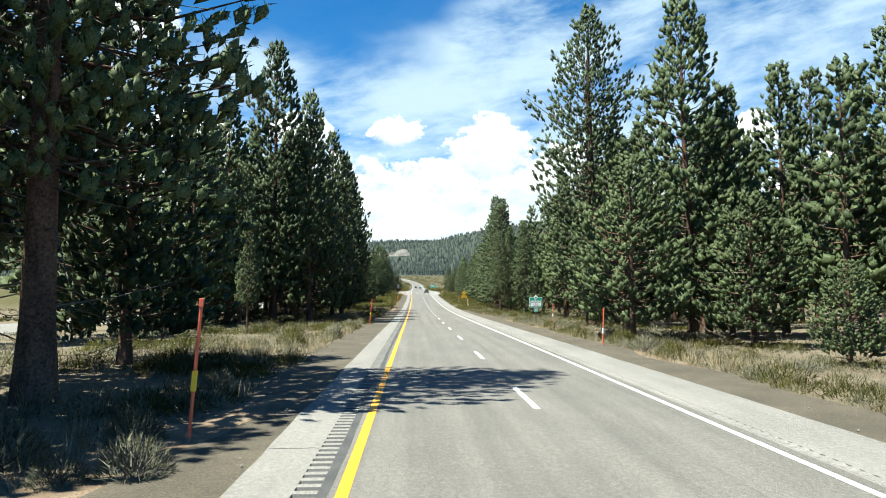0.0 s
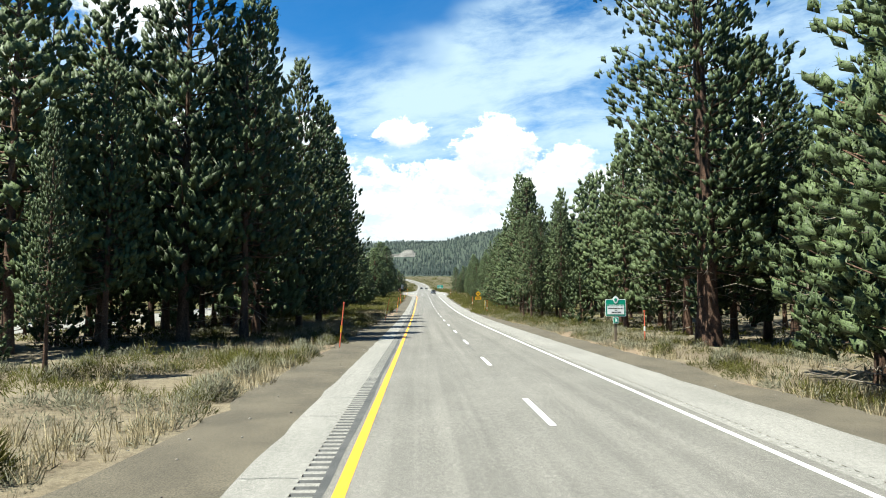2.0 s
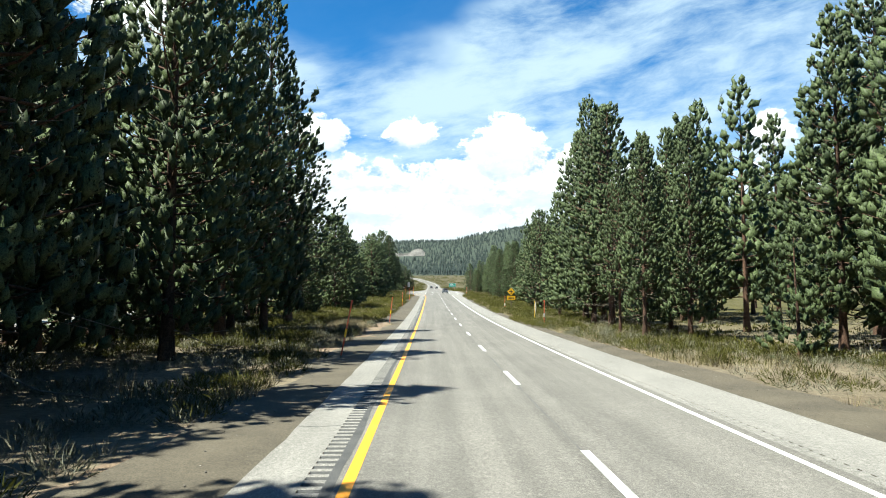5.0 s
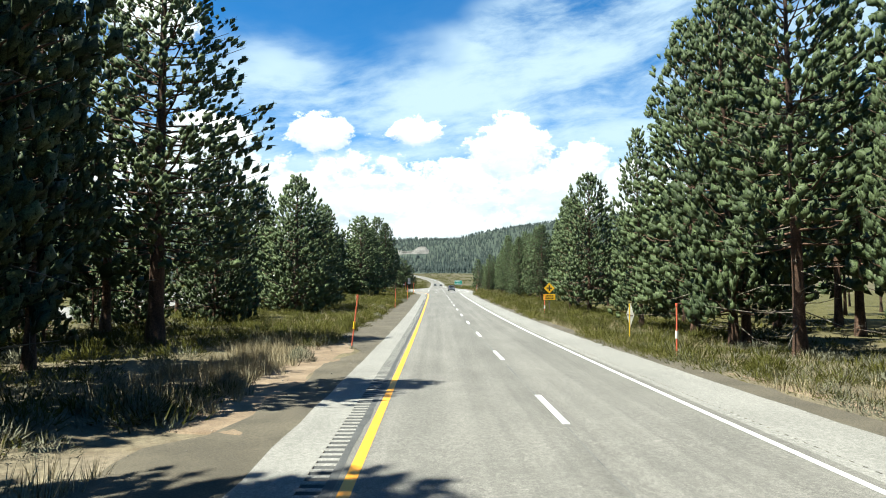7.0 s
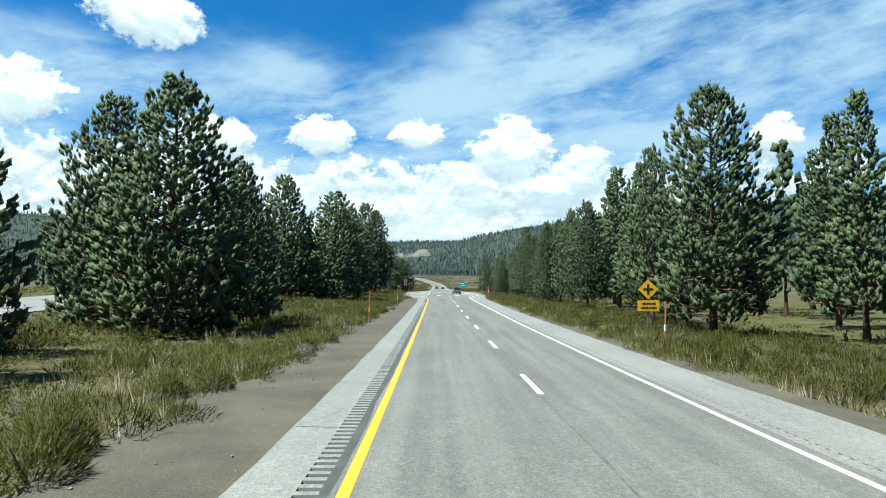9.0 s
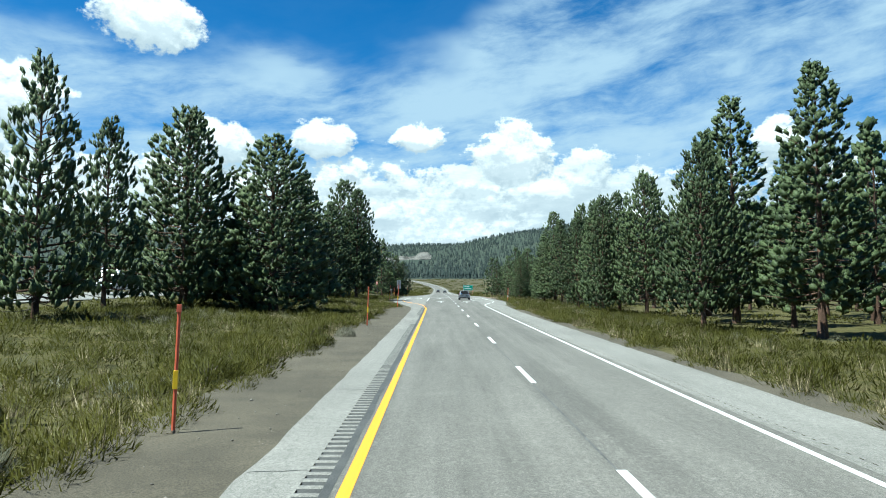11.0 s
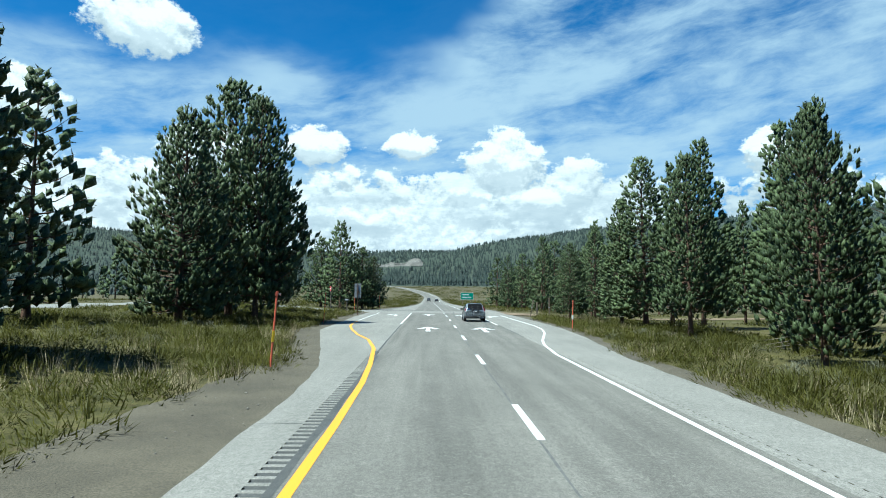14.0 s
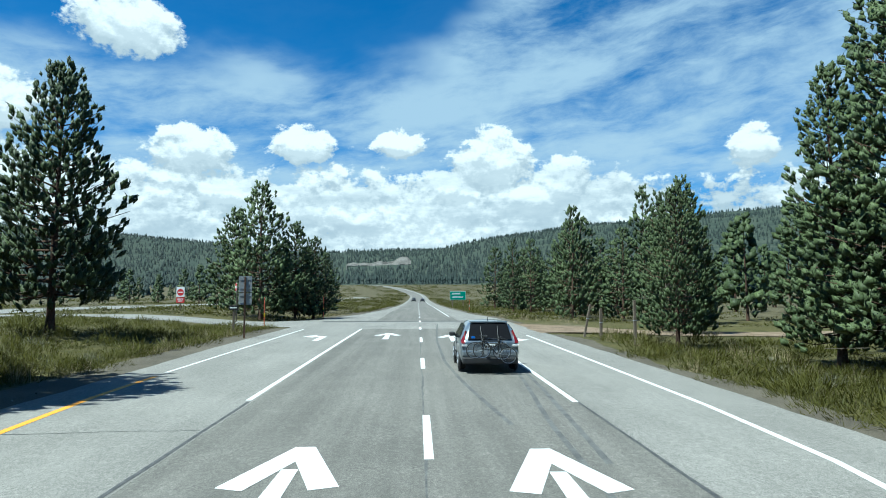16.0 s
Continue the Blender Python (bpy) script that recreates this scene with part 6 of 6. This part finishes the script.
def suv(x, y, turn):
    """A compact sport utility car, tail at y = 0 and nose at y = 4.5."""
    car = tagged(empty("suv", Matrix.Translation((x, y, zroad(y + 2) + 0.002)) @ Matrix.Rotation(math.atan((zroad(y + 4) - zroad(y)) / 4), 4, "X") @ Matrix.Rotation(turn, 4, "Z") @ Matrix.Diagonal((1.03, 1.0, 0.94, 1.0))), "silver-blue compact suv with bicycles on its tailgate", "car")

    def ring(ws, wm, wb, wr, belt, top, sill=0.3):
        b = min(belt, top - 0.04)
        h = top - b
        return [(ws - 0.1, sill), (ws, sill + 0.06), (wm, 0.62), (wb, b), (wb * 0.55 + wr * 0.45, b + h * 0.5), (wr, top - min(0.09, h * 0.4)), (wr * 0.8, top - min(0.025, h * 0.1)), (0.0, top)]

    st = [(0.0, ring(0.72, 0.8, 0.74, 0.66, 0.95, 0.99, 0.42)), (0.06, ring(0.8, 0.87, 0.82, 0.72, 0.99, 1.06, 0.36)), (0.18, ring(0.83, 0.895, 0.855, 0.7, 1.03, 1.25, 0.32)), (0.36, ring(0.85, 0.905, 0.875, 0.64, 1.04, 1.48, 0.3)),
          (0.52, ring(0.86, 0.91, 0.885, 0.62, 1.03, 1.6, 0.3)), (0.8, ring(0.87, 0.91, 0.89, 0.62, 1.01, 1.645, 0.3)), (1.6, ring(0.87, 0.91, 0.895, 0.63, 0.98, 1.665, 0.28))]
    st += [(2.3, ring(0.87, 0.91, 0.895, 0.63, 0.96, 1.635, 0.28)),
          (2.75, ring(0.87, 0.91, 0.89, 0.61, 0.95, 1.5, 0.28)), (3.2, ring(0.87, 0.905, 0.875, 0.66, 0.95, 1.16, 0.28)), (3.35, ring(0.87, 0.905, 0.86, 0.68, 0.93, 1.06, 0.28)), (4.0, ring(0.85, 0.89, 0.8, 0.62, 0.86, 0.97, 0.28)), (4.4, ring(0.74, 0.8, 0.66, 0.5, 0.72, 0.78, 0.3)), (4.53, ring(0.62, 0.66, 0.54, 0.4, 0.6, 0.66, 0.34))]
    body = shell(loft(st), M_PAINT, "body", car, "silver-blue painted body")
    part("lower_bumper", boxed(-0.83, 0.83, -0.05, 0.35, 0.26, 0.5, 0.06), M_TRIM, car, "black plastic rear bumper")
    part("upper_bumper", boxed(-0.84, 0.84, -0.035, 0.2, 0.5, 0.72, 0.06), M_PAINT, car)
    patch([(-0.66, 0.035, 1.06), (0.66, 0.035, 1.06), (0.56, 0.4, 1.555), (-0.56, 0.4, 1.555)], 0.02, "rear_window", M_PRIVACY, car, "dark tinted rear window")
    part("tailgate_spoiler", boxed(-0.58, 0.58, 0.36, 0.66, 1.595, 1.64, 0.015), M_PAINT, car)
    for s in (-1, 1):
        lamp = bmesh.new()
        pts = [(0.69, 0.29, 1.34), (0.73, 0.26, 1.34), (0.79, 0.18, 1.18), (0.865, 0.14, 1.04), (0.86, 0.04, 0.94), (0.75, 0.0, 0.94), (0.745, 0.06, 1.0), (0.74, 0.14, 1.14)]
        vs = [lamp.verts.new((s * a, b - 0.02, c)) for a, b, c in pts]
        lamp.faces.new(vs)
        r = bmesh.ops.extrude_face_region(lamp, geom=lamp.faces[:])
        bmesh.ops.translate(lamp, vec=(-s * 0.03, 0.12, -0.01), verts=[v for v in r["geom"] if isinstance(v, bmesh.types.BMVert)])
        bmesh.ops.recalc_face_normals(lamp, faces=lamp.faces)
        part("tail_light", lamp, M_LAMP_RED, car, "tall red tail light")
        part("reverse_light", boxed(s * 0.76 - 0.09, s * 0.76 + 0.09, -0.022, 0.05, 0.83, 0.9, 0.015), M_LAMP_CLEAR, car)
        sides = (("rear_quarter_window", ((0.6, 1.1), (1.05, 1.07), (1.08, 1.46), (0.72, 1.4))), ("rear_door_window", ((1.1, 1.06), (1.95, 1.02), (1.95, 1.52), (1.13, 1.5))), ("front_door_window", ((2.0, 1.02), (2.95, 1.0), (2.5, 1.5), (2.0, 1.53))))
        for name, q in sides:
            pts = []
            for yy, zz in q:
                f = (zz - 1.0) / 0.62
                pts.append((s * (0.905 - 0.25 * f), yy, zz))
            if s > 0:
                pts = pts[::1]
            else:
                pts = [pts[1], pts[0], pts[3], pts[2]]
            patch(pts, 0.012, name, M_GLASS, car, "dark side window")
        mirror = boxed(s * 1.0 - 0.1, s * 1.0 + 0.1, 2.72, 2.88, 1.0, 1.16, 0.04)
        part("wing_mirror", mirror, M_TRIM, car)
        part("sill_trim", boxed(s * 0.885 - 0.025, s * 0.885 + 0.025, 1.0, 3.1, 0.3, 0.42, 0.015), M_TRIM, car, "black plastic sill")
        for yy in (0.85, 3.42):
            arch = bmesh.new()
            torus(arch, 0.385, 0.035, Matrix.Translation((s * 0.875, yy, 0.36)) @ SIDE, 28, 6)
            part("wheel_arch", arch, M_TRIM, car, "black plastic wheel arch")
            wheel(car, s * 0.8, yy)
        for yy in (1.15, 2.1):
            part("door_handle", boxed(s * 0.915 - 0.015, s * 0.915 + 0.015, yy, yy + 0.18, 0.88, 0.915, 0.008), M_PAINT, car)
        part("door_seam", boxed(s * 0.905 - 0.01, s * 0.905 + 0.01, 1.97, 1.985, 0.42, 1.0), M_TRIM, car)
    patch([(-0.62, 3.13, 1.16), (0.62, 3.13, 1.16), (0.54, 2.55, 1.57), (-0.54, 2.55, 1.57)], -0.02, "windscreen", M_GLASS, car)
    part("chrome_strip", boxed(-0.5, 0.5, -0.022, 0.02, 0.93, 0.965, 0.01), M_CHROME, car)
    part("number_plate", boxed(-0.16, 0.16, -0.03, -0.005, 0.76, 0.91, 0.006), M_SIGN_WHITE, car)
    for k in range(5):
        part("plate_mark", boxed(-0.12 + 0.05 * k, -0.085 + 0.05 * k, -0.036, -0.03, 0.8, 0.87), M_BLACK, car)
    part("antenna_fin", tubes(((0, 0.75, 1.65), (0, 0.68, 1.76), 0.012, 0.006)), M_TRIM, car)
    part("window_sticker", moved(prism([(-0.5 + 0.06 * math.cos(k * 0.524), 1.12 + 0.06 * math.sin(k * 0.524)) for k in range(12)], 0.01), 0, 0.045), M_BLUE, car, "round blue sticker")
    return car


def bicycle(m, seed, label, paint):
    """A road bicycle lying along x, wheels 0.67 m across."""
    e = tagged(empty("bicycle", m), label, "bicycle", "bicycles on the rack")
    flat = Matrix.Rotation(radians(90), 4, "X")
    for name, x in (("rear_wheel", -0.5), ("front_wheel", 0.5)):
        w = empty(name)
        w.parent = e
        w.matrix_basis = Matrix.Translation((x, 0, 0.335))
        part("tyre", torus(bmesh.new(), 0.32, 0.015, flat, 32, 6), M_RUBBER, w)
        part("rim", torus(bmesh.new(), 0.3, 0.01, flat, 32, 5), M_RIM, w)
        for k in range(10):
            a = k * math.pi / 5
            part("spoke", tubes(((0, 0, 0), (0.3 * math.cos(a), 0, 0.3 * math.sin(a)), 0.002), n=3), M_ALU, w)
        part("hub", tubes(((0, -0.05, 0), (0, 0.05, 0), 0.022)), M_ALU, w)
    bb, seat, head, head2, rear, front = (-0.08, 0, 0.29), (-0.2, 0, 0.82), (0.36, 0, 0.86), (0.4, 0, 0.7), (-0.5, 0, 0.335), (0.5, 0, 0.335)
    part("main_frame", tubes((bb, seat, 0.016), (seat, head, 0.015), (bb, head2, 0.019), (head, head2, 0.02), (bb, rear, 0.011), (seat, rear, 0.009)), paint, e)
    part("fork", tubes((head2, front, 0.014)), paint, e)
    part("handlebar", tubes((head, (0.43, 0, 0.93), 0.014), ((0.43, -0.2, 0.93), (0.43, 0.2, 0.93), 0.014), ((0.43, -0.2, 0.93), (0.54, -0.2, 0.88), 0.014), ((0.54, -0.2, 0.88), (0.47, -0.2, 0.79), 0.014), ((0.43, 0.2, 0.93), (0.54, 0.2, 0.88), 0.014), ((0.54, 0.2, 0.88), (0.47, 0.2, 0.79), 0.014)), M_BLACK, e)
    part("saddle", boxed(-0.36, -0.1, -0.065, 0.065, 0.92, 0.97, 0.025), M_BLACK, e)
    part("seat_post", tubes((seat, (-0.23, 0, 0.94), 0.013)), M_ALU, e)
    part("chainring", tubes(((-0.08, -0.06, 0.29), (-0.08, -0.05, 0.29), 0.1), n=20), M_ALU, e)
    part("crank", tubes(((-0.08, -0.08, 0.29), (0.06, -0.08, 0.2), 0.01), ((-0.08, 0.08, 0.29), (-0.22, 0.08, 0.38), 0.01)), M_ALU, e)
    return e


def rack(car):
    m = car.matrix_basis
    e = tagged(empty("bike_rack", m.copy()), "black strap-on bicycle rack behind the suv", "bike rack")
    for s in (-0.24, 0.24):
        part("arm", tubes(((s, 0.02, 0.72), (s, -0.16, 1.02), 0.018), ((s, -0.16, 1.02), (s, -0.52, 1.08), 0.018), ((s, -0.16, 1.02), (s, 0.12, 1.12), 0.016)), M_BLACK, e)
        part("strap", tubes(((s, -0.16, 1.04), (s * 1.1, 0.46, 1.6), 0.012), ((s, -0.16, 1.0), (s, 0.0, 0.5), 0.012)), M_BLACK, e)
    part("crossbar", tubes(((-0.26, -0.16, 1.02), (0.26, -0.16, 1.02), 0.018)), M_BLACK, e)
    bicycle(m @ Matrix.Translation((-0.08, -0.26, 0.44)) @ Matrix.Scale(0.8, 4) @ Matrix.Rotation(radians(3), 4, "Y"), 1, "black road bicycle hung on the rack", M_BLACK)
    bicycle(m @ Matrix.Translation((0.06, -0.4, 0.4)) @ Matrix.Scale(0.8, 4) @ Matrix.Rotation(radians(183), 4, "Z") @ Matrix.Rotation(radians(-12), 4, "Y"), 2, "grey road bicycle hung crooked on the rack", M_DARKCAR)


rack(suv(4.8, 282.1, radians(0.0)))


def far_car(x, y, paint, label, height=1.5, width=0.9, rear=True):
    """A car far ahead: body, window band, lamps, wheels."""
    e = tagged(empty("car", Matrix.Translation((x + xroad(y), y, zroad(y + 2) + 0.002)) @ Matrix.Rotation(math.atan((zroad(y + 4) - zroad(y)) / 4), 4, "X")), label, "car", "cars far ahead")
    w, h = width, height

    def ring(k, top, belt):
        return [(w * k - 0.08, 0.3), (w * k, 0.4), (w * k, 0.65), (w * k * 0.97, min(belt, top - 0.03)), (w * k * 0.72, top - 0.06), (w * k * 0.5, top), (0.0, top)]

    shell(loft([(0.0, ring(0.92, 0.9, 0.8)), (0.1, ring(0.98, 1.0, 0.9)), (0.45, ring(1, h - 0.08, 0.95)), (0.8, ring(1, h, 0.95)), (2.2, ring(1, h - 0.02, 0.95)), (3.0, ring(1, 1.0, 0.92)), (4.1, ring(0.96, 0.82, 0.75)), (4.4, ring(0.85, 0.6, 0.55))]), paint, "body", e)
    patch([(-0.6, 0.16, 1.04), (0.6, 0.16, 1.04), (0.52, 0.44, h - 0.14), (-0.52, 0.44, h - 0.14)], 0.02, "rear_window", M_GLASS, e)
    for s in (-1, 1):
        part("tail_light", boxed(s * 0.68 - 0.12, s * 0.68 + 0.12, -0.02, 0.05, 0.7, 0.84, 0.02), M_LAMP_RED, e)
        for yy in (0.8, 3.4):
            wheel(e, s * (w - 0.1), yy, 0.33, 0.2)


far_car(0.75, 548.0, M_DARKCAR, "dark suv far ahead on the highway", 1.75, 0.92)
far_car(4.4, 536.0, M_DARKCAR, "dark sedan far ahead on the highway", 1.45, 0.88)


def camper_van(x, y):
    """A white camper van on the opposite carriageway, nose toward the camera."""
    e = tagged(empty("camper_van", Matrix.Translation((x, y, gz(x, y) + 0.07)) @ Matrix.Rotation(radians(180), 4, "Z")), "white high-roofed camper van on the opposite carriageway", "van")

    def ring(w, top, belt):
        return [(w - 0.06, 0.32), (w, 0.42), (w, 0.9), (w * 0.99, min(belt, top - 0.05)), (w * 0.93, top - 0.16), (w * 0.8, top - 0.03), (0.0, top)]

    shell(loft([(0.0, ring(0.96, 2.5, 1.2)), (0.06, ring(1.0, 2.68, 1.25)), (3.6, ring(1.0, 2.72, 1.25)), (4.2, ring(1.0, 2.6, 1.25)), (5.0, ring(0.98, 1.5, 1.2)), (5.6, ring(0.95, 1.15, 1.0)), (5.85, ring(0.88, 0.8, 0.7))]), M_VAN, "body", e)
    patch([(0.84, 4.98, 1.52), (-0.84, 4.98, 1.52), (-0.76, 4.3, 2.36), (0.76, 4.3, 2.36)], 0.03, "windscreen", M_GLASS, e)
    part("grille", boxed(-0.5, 0.5, 5.68, 5.84, 0.75, 0.98, 0.03), M_TRIM, e)
    part("front_bumper", boxed(-0.94, 0.94, 5.6, 5.95, 0.34, 0.62, 0.08), M_TRIM, e)
    for s in (-1, 1):
        part("headlight", boxed(s * 0.74 - 0.14, s * 0.74 + 0.14, 5.55, 5.74, 0.82, 1.05, 0.04), M_LAMP_CLEAR, e)
        patch([(s * 1.0, 4.2, 1.35), (s * 1.0, 4.85, 1.4), (s * 0.95, 4.45, 2.1), (s * 0.95, 4.15, 2.15)], 0.015 * s, "cab_window", M_GLASS, e)
        patch([(s * 1.0, 1.0, 1.45), (s * 1.0, 3.6, 1.45), (s * 0.95, 3.6, 2.1), (s * 0.95, 1.0, 2.1)], 0.015 * s, "side_window", M_GLASS, e)
        part("wing_mirror", boxed(s * 1.16 - 0.1, s * 1.16 + 0.1, 4.7, 4.82, 1.3, 1.6, 0.03), M_TRIM, e)
        for yy in (1.0, 4.9):
            wheel(e, s * 0.9, yy, 0.36, 0.22)


camper_van(-30.9, 237.5)


def median_sign():
    """The bare back of a board beside the opposite carriageway."""
    x, y = -25.6, 216.0
    g = gz(x, y)
    e = tagged(empty("road_sign", Matrix.Translation((x, y, g)) @ Matrix.Rotation(0.4, 4, "Z")), "pale back of a road sign beside the median", "sign")
    part("post", boxed(-0.07, 0.07, -0.12, 0.0, -0.3, 6.1 - g, 0.01), M_BARK, e, "dark wooden post")
    part("panel", moved(prism(rounded(0.95, 1.25, 0.06, 0, 5.6 - g), 0.016), 0, 0.012), M_SIGN_BACK, e, "pale metal panel")


median_sign()
